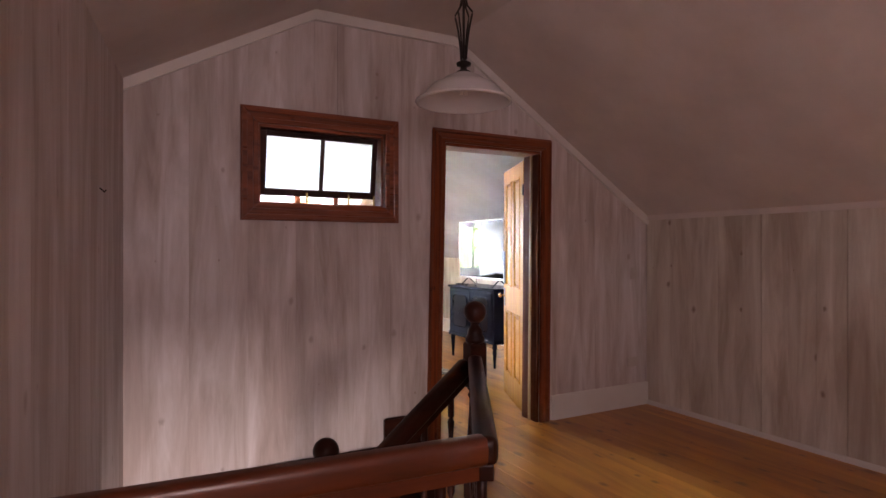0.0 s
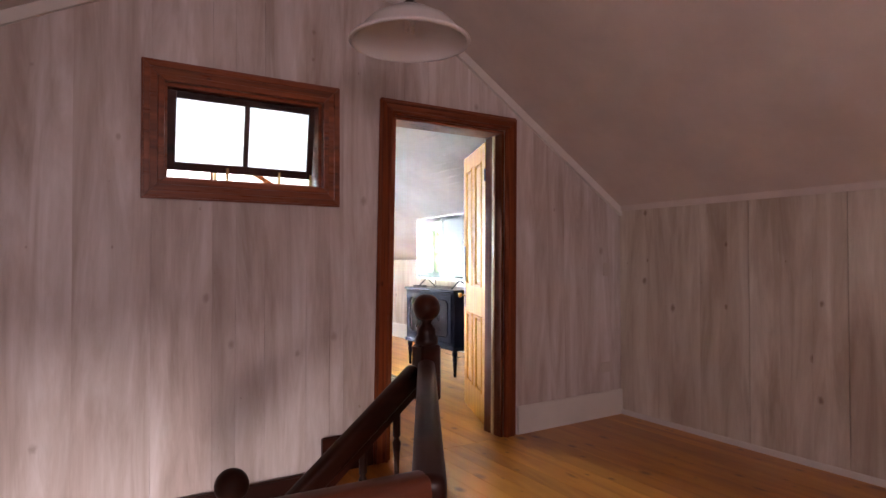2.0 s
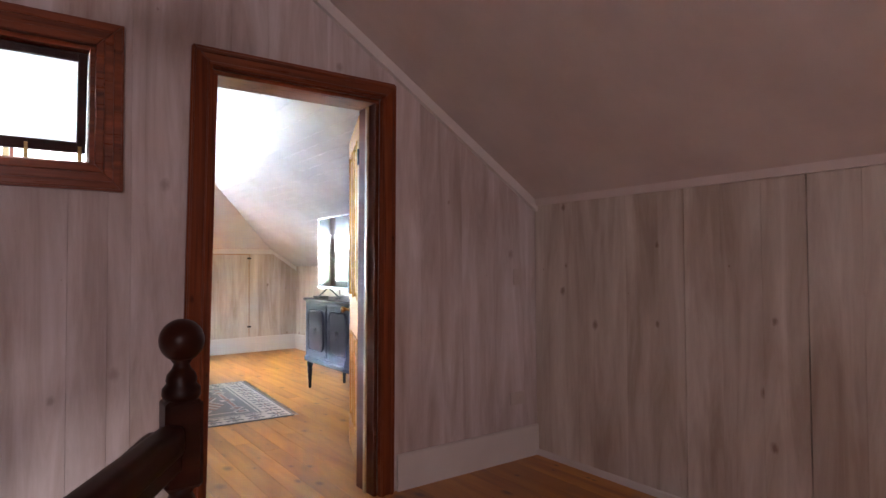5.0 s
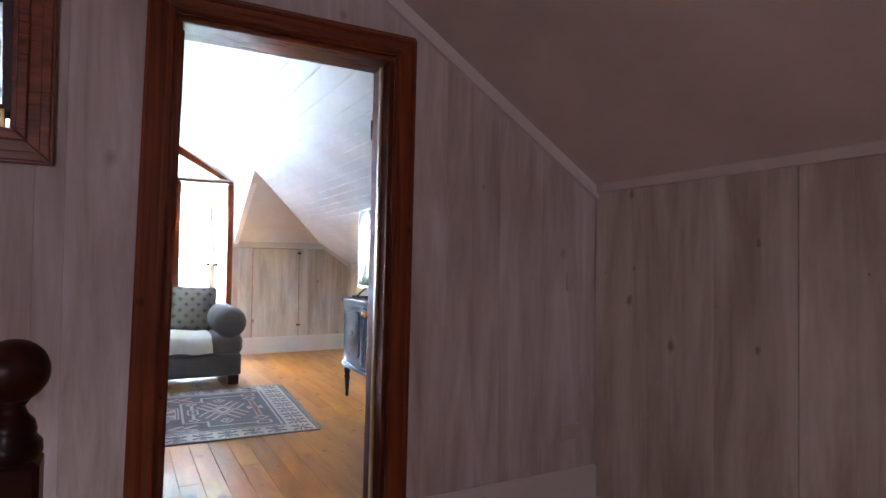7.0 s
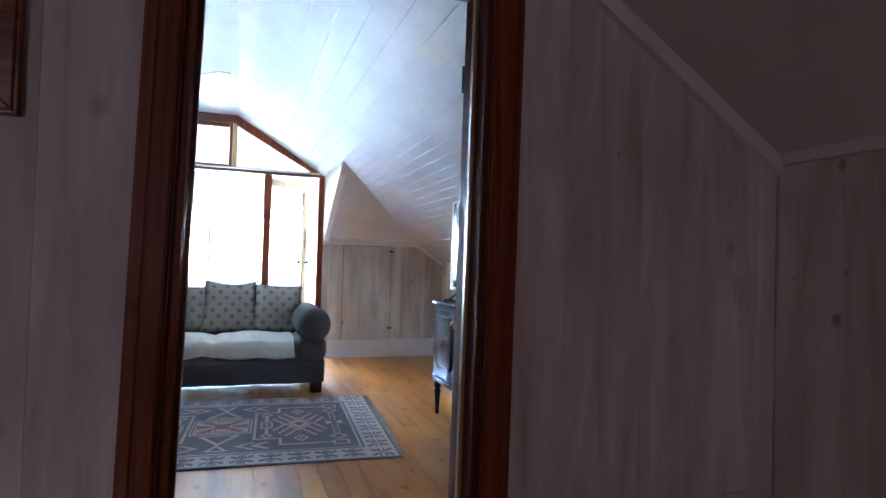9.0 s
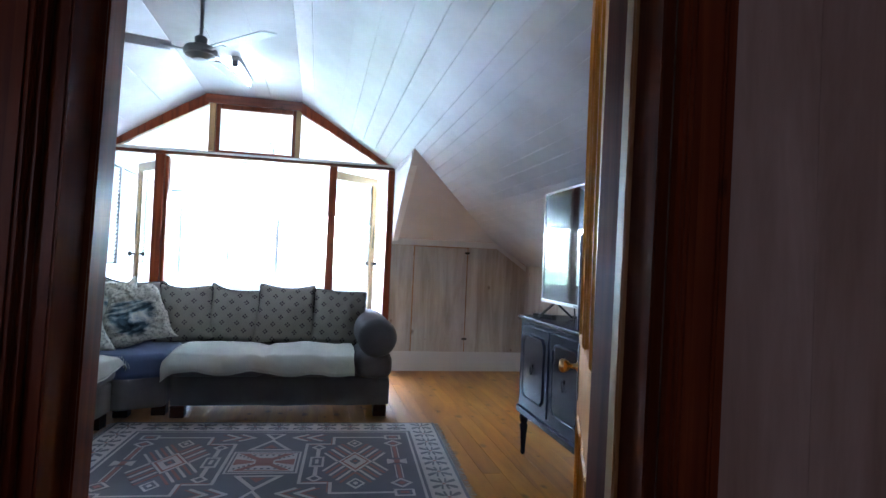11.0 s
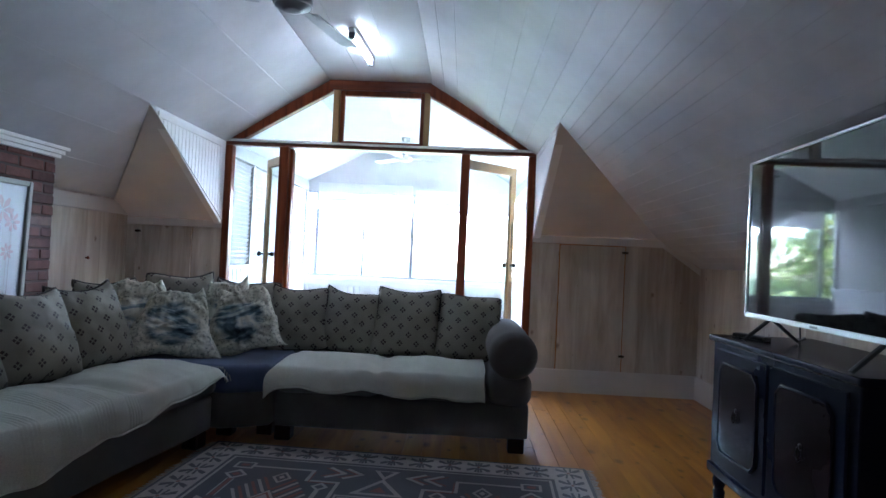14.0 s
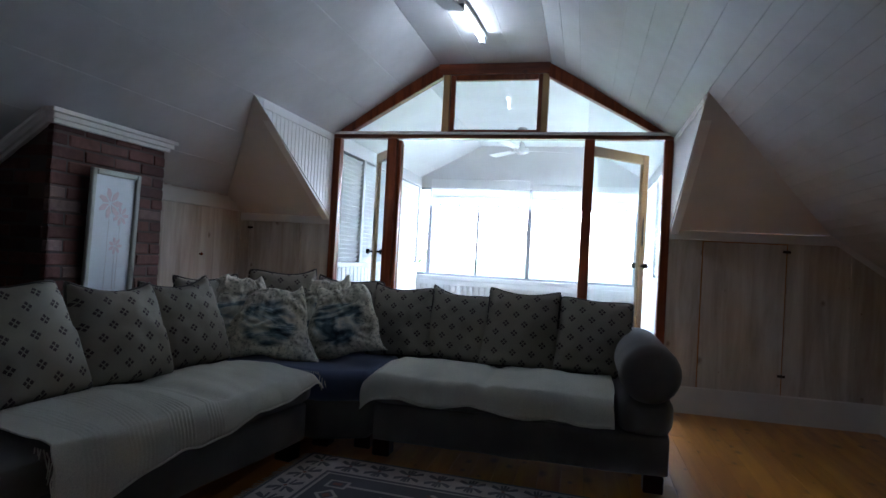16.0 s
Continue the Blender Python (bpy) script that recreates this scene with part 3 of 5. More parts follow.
for a, b in ((YR, 5.2), (5.203, 6.95), (7.86, 8.10), (8.103, 9.36), (9.365, YE)):
    part("panel", box(XL - 0.014, a, 0.0, XL, b, 1.475), WASH_FLOORSIDE, west)
tagged(mesh_object("trim_west", box(XL - 0.012, 7.86, 1.478, XL + 0.012, YE, 1.60, 0.004), OFFWHITE), "flat cream board under the slope", "", kind="structure")

# skirtings and small trims
def skirting(name, pts, h, t, mat, label):
    bm = bmesh.new()
    prism(pts, (0, 0, h), bm)
    bmesh.ops.bevel(bm, geom=[e for e in bm.edges if all(abs(v.co.z - (pts[0][2] + h)) < 1e-5 for v in e.verts)], offset=min(0.008, t * 0.3), segments=2, affect="EDGES")
    tagged(mesh_object(name, bm, mat), label, "", kind="structure")


W = "white painted skirting board"
skirting("baseboard_end", [(XA_R + 0.01, YE - 0.02, 0), (XR - 0.02, YE - 0.02, 0), (XR - 0.02, YE, 0), (XA_R + 0.01, YE, 0)], 0.215, 0.02, OFFWHITE, W)
skirting("baseboard_east", [(XR - 0.02, YR, 0), (XR, YR, 0), (XR, YE, 0), (XR - 0.02, YE, 0)], 0.215, 0.02, OFFWHITE, W)
skirting("baseboard_west", [(XL, YR, 0), (XL + 0.02, YR, 0), (XL + 0.02, YE, 0), (XL, YE, 0)], 0.2, 0.02, OFFWHITE, W)
skirting("baseboard_end_west", [(XL + 0.02, YE - 0.02, 0), (XA_L - 0.01, YE - 0.02, 0), (XA_L - 0.01, YE, 0), (XL + 0.02, YE, 0)], 0.2, 0.02, OFFWHITE, W)
skirting("baseboard_landing", [(3.0, YP - 0.02, 0), (XK, YP - 0.02, 0), (XK, YP, 0), (3.0, YP, 0)], 0.195, 0.02, OFFWHITE, W)
skirting("baseboard_low", [(XK - 0.016, -1.9, 0), (XK, -1.9, 0), (XK, YP - 0.02, 0), (XK - 0.016, YP - 0.02, 0)], 0.038, 0.016, OFFWHITE, "thin cream quadrant strip along the floor")
skirting("baseboard_stair", [(1.575, YP - 0.022, -0.2), (1.89, YP - 0.022, -0.2), (1.89, YP, -0.2), (1.575, YP, -0.2)], 0.405, 0.022, STAIRWOOD, "dark timber skirting at the head of the stairs")
skirting("trim_stairwell", [(0.05, YP - 0.03, -0.2), (1.575, YP - 0.03, -0.2), (1.575, YP, -0.2), (0.05, YP, -0.2)], 0.225, 0.03, STAIRWOOD, "dark timber string board along the stairwell")

# cornice strips on the landing
for nm, a, b in (("trim_cornice_west", 0.03, 1.1), ("trim_cornice_top", 1.1, 2.12), ("trim_cornice_east", 2.12, XK)):
    h = 0.065
    tagged(mesh_object(nm, prism([(a, YP - 0.028, z_landing(a) - h), (b, YP - 0.028, z_landing(b) - h), (b, YP - 0.028, z_landing(b) - 0.001), (a, YP - 0.028, z_landing(a) - 0.001)], (0, 0.028, 0)), OFFWHITE), "narrow painted cornice strip", "", kind="structure")
tagged(mesh_object("trim_cornice_low", prism([(XK - 0.02, -1.9, 1.60), (XK - 0.02, YP - 0.03, 1.60), (XK - 0.02, YP - 0.03, 1.668), (XK - 0.02, -1.9, 1.668)], (0.02, 0, 0)), PLASTER), "narrow painted cornice strip", "", kind="structure")

# door frame: casing boards, stepped moulding and lining
door_frame = structure("door_1", "open doorway with a red-brown varnished timber frame")
x0, x1, z1 = DOOR
C = 0.095
LEAN_L, LEAN_R = 0.045, 0.022           # the old frame leans, and widens towards the floor


def upright(name, xa, xb, ya, yb, top_a, top_b, mat, bevel, slope):
    """A leaning upright of the door frame from xa to xb at the head."""
    bm = prism([(xa - slope, ya, 0), (xb - slope, ya, 0), (xb + slope * (top_b / z1 - 1), ya, top_b), (xa + slope * (top_a / z1 - 1), ya, top_a)], (0, yb - ya, 0))
    bmesh.ops.bevel(bm, geom=bm.edges[:], offset=bevel, segments=2, affect="EDGES")
    return part(name, bm, mat, door_frame)


for xa, xb, ta, tb, k in ((x0 - C, x0, z1 + C, z1, LEAN_L), (x1, x1 + C, z1, z1 + C, LEAN_R)):
    upright("casing", xa, xb, YP - 0.03, YP, ta, tb, TRIM, 0.007, k)
    upright("casing", xa, xb, YR + 0.045, YR + 0.075, z1 + C, z1 + C, TRIM, 0.006, k)
bm = prism([(a, YP - 0.03, b) for a, b in ((x0 - C, z1 + C), (x0, z1), (x1, z1), (x1 + C, z1 + C))], (0, 0.03, 0))
bmesh.ops.bevel(bm, geom=bm.edges[:], offset=0.007, segments=2, affect="EDGES")
part("head_casing", bm, TRIM_X, door_frame)
for xa, xb, k in ((x0 - 0.028, x0 - 0.008, LEAN_L), (x1 + 0.008, x1 + 0.028, LEAN_R)):
    upright("moulding", xa, xb, YP - 0.042, YP - 0.028, z1 + 0.02, z1 + 0.02, TRIM, 0.005, k)
    upright("moulding", xa + (-0.058 if k == LEAN_L else 0.058), xb + (-0.052 if k == LEAN_L else 0.052), YP - 0.038, YP - 0.028, z1 + 0.07, z1 + 0.07, TRIM, 0.004, k)
part("moulding", box(x0 - 0.028, YP - 0.042, z1 + 0.008, x1 + 0.028, YP - 0.028, z1 + 0.028, 0.005), TRIM_X, door_frame)
part("moulding", box(x0 - 0.08, YP - 0.038, z1 + 0.062, x1 + 0.08, YP - 0.028, z1 + 0.082, 0.004), TRIM_X, door_frame)
upright("lining", x0, x0 + 0.022, YP - 0.005, YR + 0.07, z1 - 0.02, z1 - 0.02, TRIM, 0.003, LEAN_L)
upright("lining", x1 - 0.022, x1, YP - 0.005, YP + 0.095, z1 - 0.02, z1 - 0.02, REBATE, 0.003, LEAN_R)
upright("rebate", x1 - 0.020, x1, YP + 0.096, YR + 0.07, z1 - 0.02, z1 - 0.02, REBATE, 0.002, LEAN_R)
part("lining", box(x0, YP - 0.005, z1 - 0.02, x1, YR + 0.07, z1, 0.003), TRIM_X, door_frame)
upright("stop", x1 - 0.034, x1 - 0.023, YP + 0.066, YP + 0.094, z1 - 0.022, z1 - 0.022, GOLD_OAK, 0.003, LEAN_R)
upright("stop", x0 + 0.023, x0 + 0.036, YP + 0.075, YP + 0.115, z1 - 0.022, z1 - 0.022, TRIM, 0.003, LEAN_L)
part("head_casing", box(x0 + 0.001, YR + 0.045, z1, x1 - 0.001, YR + 0.075, z1 + C, 0.006), TRIM_X, door_frame)

# big dormer window with its glazed doors
win = structure("window_2", "wide gabled dormer window in dark timber with glazed doors")


def member(name, pts, depth=0.09, y=YE - 0.012, mat=TRIM, bevel=0.005, label=""):
    bm = prism([(a, y, b) for a, b in pts], (0, depth, 0))
    if bevel:
        bmesh.ops.bevel(bm, geom=bm.edges[:], offset=bevel, segments=1, affect="EDGES")
    return part(name, bm, mat, win, label)


A, B = XA_L, XA_R
member("jamb", [(A, 0), (A + 0.068, 0), (A + 0.068, 2.20), (A, 2.20)])
member("jamb", [(B - 0.068, 0), (B, 0), (B, 2.20), (B - 0.068, 2.20)])
member("transom", [(A + 0.001, 2.202), (B - 0.001, 2.202), (B - 0.001, 2.262), (A + 0.001, 2.262)], mat=TRIM_X)
member("rafter", [(A, 2.264), (A + 0.17, 2.264), (1.175, 2.757), (1.13, 2.855), (A, 2.225 + 0.04)])
member("rafter", [(B, 2.264), (B - 0.17, 2.264), (2.082, 2.757), (2.12, 2.855), (B, 2.225 + 0.04)])
member("head", [(1.132, 2.772), (2.118, 2.772), (2.118, 2.866), (1.132, 2.866)], mat=TRIM_X)
member("post", [(1.182, 2.264), (1.245, 2.264), (1.245, 2.770), (1.182, 2.770)], mat=GOLD_OAK)
member("post", [(2.058, 2.264), (2.112, 2.264), (2.112, 2.770), (2.058, 2.770)], mat=GOLD_OAK)
for q in ([(1.247, 2.264), (1.287, 2.264), (1.287, 2.770), (1.247, 2.770)], [(2.022, 2.264), (2.056, 2.264), (2.056, 2.770), (2.022, 2.770)], [(1.289, 2.72), (2.020, 2.72), (2.020, 2.770), (1.289, 2.770)], [(1.289, 2.264), (2.020, 2.264), (2.020, 2.284), (1.289, 2.284)]):
    member("sash", q, 0.05, YE + 0.005)
member("mullion", [(0.685, 0), (0.772, 0), (0.772, 2.20), (0.685, 2.20)])
member("mullion", [(2.436, 0), (2.518, 0), (2.518, 2.20), (2.436, 2.20)])
member("door_jamb", [(0.776, 0), (0.808, 0), (0.808, 2.19), (0.776, 2.19)], 0.06, YE + 0.03)
member("sill", [(A + 0.07, 0), (0.683, 0), (0.683, 0.12), (A + 0.07, 0.12)], mat=TRIM_X)
member("sill", [(2.52, 0), (B - 0.07, 0), (B - 0.07, 0.12), (2.52, 0.12)], mat=TRIM_X)
for q in ([(A + 0.17, 2.266), (1.18, 2.266), (1.18, 2.757)], [(B - 0.17, 2.266), (2.114, 2.266), (2.114, 2.757)], [(1.289, 2.286), (2.02, 2.286), (2.02, 2.718), (1.289, 2.718)], [(A + 0.07, 0.122), (0.683, 0.122), (0.683, 2.198), (A + 0.07, 2.198)], [(2.52, 0.122), (B - 0.07, 0.122), (B - 0.07, 2.198), (2.52, 2.198)]):
    member("pane", q, 0.005, YE + 0.03, GLASS, 0).visible_shadow = False
for hx, ex, ey in ((0.80, 0.352, 10.10), (2.445, 3.0, 10.0)):
    ang = math.degrees(math.atan2(ey - 9.49, ex - hx))
    leaf = structure("window_door", "glazed timber door standing open into the sunroom", pose(hx, 9.49, 0, 0, 0, ang))
    wl = math.hypot(ex - hx, ey - 9.49)
    s = 1 if hx < 1 else -1
    for a, b, c, d in ((0, 0.02, 0.075, 2.17), (wl - 0.075, 0.02, wl, 2.17), (0.077, 2.08, wl - 0.077, 2.17), (0.077, 0.02, wl - 0.077, 0.24)):
        part("door_rail", box(a, -0.02, b, c, 0.02, d, 0.004), GOLD_OAK, leaf)
    part("pane", box(0.077, -0.003, 0.242, wl - 0.077, 0.003, 2.078), GLASS, leaf).visible_shadow = False
    for yy in (-1, 1):
        part("door_knob", lathe([(0.012, 0), (0.010, 0.03), (0.026, 0.042), (0.028, 0.056), (0.018, 0.068)], 14, m=pose(wl - 0.04, yy * 0.02, 1.16, -90 * yy, 0, 0)), IRON, leaf, smooth=True)
    part("bolt", box(wl - 0.05, 0.021 * s - 0.004, 1.34, wl - 0.035, 0.021 * s + 0.008, 1.60, 0.002), IRON, leaf)
tagged(mesh_object("curtain_rail", box(A - 0.01, YE - 0.045, 2.232, B + 0.01, YE - 0.022, 2.252, 0.003), OFFWHITE), "slim white curtain rail across the dormer window", "curtain rail")

# sunroom beyond the window
SY, SXL, SXR = 12.8, 0.06, 3.26
# unseen floor, kept dark so less light bounces to the room ceiling
sun_floor = tagged(mesh_object("floor_sunroom", box(-0.1, YE + 0.10, -0.12, 3.5, SY + 0.15, -0.004), painted("low_bounce_floor", (0.24, 0.22, 0.20), 0.4)), "plain unseen floor of the sunroom, dark to hold down bounced light", "", kind="structure")
bm = bmesh.new()
prism([(x, YE + 0.1, z) for x, z in ((SXL - 0.1, 2.26), (0.95, 2.78), (2.45, 2.78), (SXR + 0.1, 2.26), (SXR + 0.1, 2.34), (2.45, 2.86), (0.95, 2.86), (SXL - 0.1, 2.34))], (0, SY - YE, 0), bm)
# hidden plate above the ceiling line, added to block sun through the gap
prism([(x, YE + 0.116, z) for x, z in ((-0.1, 2.20), (XA_L, 2.22), (1.13, 2.868), (2.12, 2.868), (XA_R, 2.21), (3.4, 2.20), (3.4, 3.0), (-0.1, 3.0))], (0, 0.02, 0), bm)
tagged(mesh_object("ceiling_sunroom", bm, SUNWHITE), "white vaulted sunroom ceiling with a hidden plate against the sun", "", kind="structure")
far = structure("wall_sunroom", "white boarded sunroom wall below and above the windows")
bm = bmesh.new()
box(SXL - 0.1, SY, -0.1, SXR + 0.1, SY + 0.1, 0.80, bm=bm)
prism([(SXL - 0.1, SY, 2.16), (SXR + 0.1, SY, 2.16), (SXR + 0.1, SY, 2.28), (2.45, SY, 2.79), (0.95, SY, 2.79), (SXL - 0.1, SY, 2.28)], (0, 0.1, 0), bm)
part("core", bm, SUNWHITE, far)
for i in range(36):
    x = SXL + 0.02 + i * 0.088
    part("slat", box(x, SY - 0.03, 0.0, x + 0.055, SY - 0.004, 0.72, 0.004), SUNWHITE, far)
part("rail", box(SXL, SY - 0.05, 0.722, SXR, SY - 0.002, 0.80, 0.005), SUNWHITE, far)
far_win = structure("window_3", "white sliding windows of the sunroom")
for x in (0.22, 0.94, 1.69, 2.43, 3.16):
    w = 0.034 if x in (0.94, 2.43) else 0.06
    part("window_frame", box(x - w / 2, SY + 0.01, 0.86, x + w / 2, SY + 0.06, 2.12, 0.003), ALUMINIUM, far_win)
part("window_frame", box(0.0, SY + 0.005, 2.12, 3.34, SY + 0.07, 2.158, 0.003), ALUMINIUM, far_win)
part("window_frame", box(0.0, SY + 0.008, 0.859, 3.34, SY + 0.065, 0.895, 0.003), ALUMINIUM, far_win)
part("window_sill", box(0.0, SY - 0.04, 0.802, 3.34, SY + 0.09, 0.858, 0.004), SUNWHITE, far_win)
for a, b in ((0.245, 0.926), (0.954, 1.665), (1.715, 2.416), (2.444, 3.135)):
    part("pane", box(a, SY + 0.03, 0.86, b, SY + 0.035, 2.118), GLASS, far_win).visible_shadow = False
for x in (0.26, 1.655):
    part("catch", box(x, SY - 0.005, 1.50, x + 0.02, SY + 0.009, 1.58, 0.002), BLACK, far_win)
BLIND = cloth("blind_cloth", (0.80, 0.80, 0.78), 0.9)
_n, _l = BLIND.node_tree.nodes, BLIND.node_tree.links
_tr = node(_n, "ShaderNodeBsdfTranslucent", Color=(0.85, 0.86, 0.85, 1))
_mx = _n.new("ShaderNodeMixShader")
_mx.inputs[0].default_value = 0.3
_l.new(_n["Principled BSDF"].outputs[0], _mx.inputs[1]), _l.new(_tr.outputs[0], _mx.inputs[2])
_l.new(_mx.outputs[0], _n["Material Output"].inputs["Surface"])
for a, b, top in ((0.235, 1.68, 2.28), (1.72, 3.15, 2.22)):
    blind = thing("roman_blind", "half-raised white fabric blind at the sunroom window", "blind", "sunroom blinds")
    for i in range(3):
        part("fold", box(a, SY - 0.05 - 0.012 * i, 1.88 + 0.13 * i, b, SY - 0.041 - 0.012 * i, top - 0.02 * (2 - i) if i == 2 else 2.05 + 0.1 * i, 0.003), BLIND, blind)
    for k in range(5):
        x = a + (b - a) * (k + 0.5) / 5
        part("tab", box(x - 0.012, SY - 0.062, 1.84, x + 0.012, SY - 0.052, 1.93, 0.002), bpy.data.materials["grey_enamel"], blind)
for nm, x, s in (("wall_sunroom_west", SXL, -1), ("wall_sunroom_east", SXR, 1)):
    wl = structure(nm, "white sunroom side with louvred shutters over boarding")
    part("core", box(x, YE + 0.1, -0.1, x + s * 0.08, SY, 0.98), SUNWHITE, wl)
    part("rail", box(x - s * 0.03, YE + 0.1, 0.982, x + s * 0.08, SY, 1.03, 0.004), SUNWHITE, wl)
    part("rail", box(x - s * 0.01, YE + 0.1, 2.16, x + s * 0.08, SY, 2.30, 0.004), SUNWHITE, wl)
    for k in range(30):
        y = YE + 0.13 + k * 0.108
        part("board", box(x - s * 0.008, y, 0.0, x - s * 0.001, y + 0.098, 0.98, 0.002), SUNWHITE, wl)
    for y in (YE + 0.12, 10.45, 11.55, SY - 0.06):
        part("post", box(x - s * 0.005, y, 1.03, x + s * 0.06, y + 0.06, 2.16, 0.003), SUNWHITE, wl)
    if s < 0:
        part("shutter_back", box(x + s * 0.075, YE + 0.1, 1.03, x + s * 0.08, SY, 2.16), SUNWHITE, wl)
    for k in range(24):
        z = 1.06 + k * 0.046
        part("louvre", box(-0.028, YE + 0.18, -0.003, 0.028, SY - 0.07, 0.003), SUNWHITE, wl, m=pose(x + s * 0.03, 0, z, 0, 52 * s, 0))


# ---- landing things ----
hatch_win = structure("window_1", "small top-hung inner window in a red-brown timber frame, ajar")
a, b, c, d = WIN
strip_frame([(a, c), (b, c), (b, d), (a, d)], 0.10, 0.030, TRIM_X, hatch_win, ["casing"], YP - 0.030, 0.003)
strip_frame([(a + 0.003, c + 0.003), (b - 0.003, c + 0.003), (b - 0.003, d - 0.003), (a + 0.003, d - 0.003)], 0.032, 0.016, TRIM_X, hatch_win, ["moulding"], YP - 0.044, 0.005)
strip_frame([(a - 0.062, c - 0.062), (b + 0.062, c - 0.062), (b + 0.062, d + 0.062), (a - 0.062, d + 0.062)], 0.030, 0.012, TRIM_X, hatch_win, ["moulding"], YP - 0.040, 0.004)
for q in ((a, c, a + 0.02, d), (b - 0.02, c, b, d), (a + 0.02, d - 0.02, b - 0.02, d), (a + 0.02, c, b - 0.02, c + 0.014)):
    part("lining", box(q[0], YP - 0.004, q[1], q[2], YR + 0.004, q[3], 0.002), TRIM_X, hatch_win)
sash = part("sash", bmesh.new(), STAIRWOOD, hatch_win, m=pose((a + b) / 2, YP + 0.035, d - 0.024, 9, 0, 0))
sw, sh = (b - a) / 2 - 0.024, d - c - 0.082
for q in ((-sw, -sh, -sw + 0.045, 0), (sw - 0.032, -sh, sw, 0), (-sw + 0.045, -0.036, sw - 0.032, 0), (-sw + 0.045, -sh, sw - 0.032, -sh + 0.045), (0.0, -sh + 0.045, 0.024, -0.036)):
    part("sash_bar", box(q[0], 0, q[1], q[2], 0.03, q[3], 0.003), STAIRWOOD, sash)
for q in ((-sw + 0.046, -0.001), (0.025, sw - 0.033)):
    part("frosted_pane", box(q[0], 0.013, -sh + 0.046, q[1], 0.016, -0.037), FROST, sash)
for x in (1.06, 1.34, 1.52):
    part("stay", box(x, YP + 0.05, c + 0.014, x + 0.014, YP + 0.062, c + 0.085, 0.002), BRASS, hatch_win)

# panelled door standing open into the room
door = structure("door_leaf", "honey-coloured varnished four-panel door standing open", pose(2.886, 3.956, 0, 0, 0, 67.2))
DW, DH = 0.78, 2.07
for q in ((0, 0.012, 0.11, DH), (DW - 0.11, 0.012, DW, DH), (0.112, DH - 0.12, DW - 0.112, DH), (0.112, 0.79, DW - 0.112, 1.01), (0.112, 0.012, DW - 0.112, 0.22), (DW / 2 - 0.05, 0.222, DW / 2 + 0.05, 0.788), (DW / 2 - 0.05, 1.012, DW / 2 + 0.05, DH - 0.122)):
    part("door_rail", box(q[0], -0.04, q[1], q[2], 0.0, q[3], 0.002), DOORWOOD, door)
for x0, x1 in ((0.112, DW / 2 - 0.052), (DW / 2 + 0.052, DW - 0.112)):
    for z0, z1 in ((0.222, 0.788), (1.012, DH - 0.122)):
        pn = part("panel", box(x0, -0.028, z0, x1, -0.012, z1), DOORWOOD, door)
        for q in ((x0, z0, x0 + 0.018, z1), (x1 - 0.018, z0, x1, z1), (x0 + 0.018, z1 - 0.018, x1 - 0.018, z1), (x0 + 0.018, z0, x1 - 0.018, z0 + 0.018)):
            part("moulding", box(q[0], -0.012, q[1], q[2], 0.006, q[3], 0.005), DOORWOOD, pn)
        part("groove", box(x0 + 0.018, -0.012, z0 + 0.018, x1 - 0.018, -0.0105, z1 - 0.018), RECESS_SHADE, pn)
        part("raised_field", box(x0 + 0.034, -0.012, z0 + 0.034, x1 - 0.034, -0.003, z1 - 0.034, 0.006), DOORWOOD, pn)
for s in (1, -1):
    y = 0.0 if s > 0 else -0.04
    part("knob_plate", box(DW - 0.075, min(y, y + s * 0.004), 0.82, DW - 0.035, max(y, y + s * 0.004), 0.99, 0.001), IRON, door)
    part("door_knob", lathe([(0.018, 0), (0.016, 0.005), (0.008, 0.010), (0.007, 0.026), (0.015, 0.034), (0.021, 0.042), (0.021, 0.052), (0.015, 0.060), (0.005, 0.062)], 18, m=pose(DW - 0.055, y, 0.92, -90 * s, 0, 0)), BRASS, door, "brass door knob", True)
part("finger_plate", box(DW - 0.085, 0.001, 1.03, DW - 0.020, 0.010, 1.33, 0.003), BLACK, door, "black finger plate")
for z in (0.25, 1.83):
    part("hinge", lathe([(0.006, -0.045), (0.006, 0.045)], 10, m=pose(-0.006, 0.004, z)), IRON, door, smooth=True)
    part("hinge_leaf", box(-0.004, -0.034, z - 0.045, -0.001, 0.0, z + 0.045), STEEL, door, "worn steel hinge leaf")

# pendant lamp
lampt = thing("pendant_lamp", "white ribbed glass shade hanging from a black wrought iron stem", "lamp", m=pose(1.437, 2.45, 0))
prof = [(0.030, 2.178), (0.050, 2.172), (0.085, 2.155), (0.115, 2.132), (0.150, 2.118), (0.172, 2.095), (0.197, 2.065), (0.219, 2.046), (0.223, 2.040)]
inner = [(r - 0.006, z - 0.006) for r, z in reversed(prof)]
part("shade", lathe(prof + inner, 48, closed=False), CREAM_GLASS, lampt, smooth=True)
part("rim", tube([(0.2215 * math.cos(k * math.pi / 24), 0.2215 * math.sin(k * math.pi / 24), 2.042) for k in range(48)], 0.007, 8, loop=True), CREAM_GLASS, lampt, smooth=True)
part("stem", lathe([(0.045, 2.868), (0.045, 2.85), (0.008, 2.83), (0.008, 2.56), (0.016, 2.55), (0.016, 2.52), (0.006, 2.51), (0.006, 2.24), (0.014, 2.235), (0.036, 2.222), (0.034, 2.212), (0.014, 2.205), (0.018, 2.19), (0.034, 2.182), (0.034, 2.176)], 16), IRON, lampt, smooth=True)
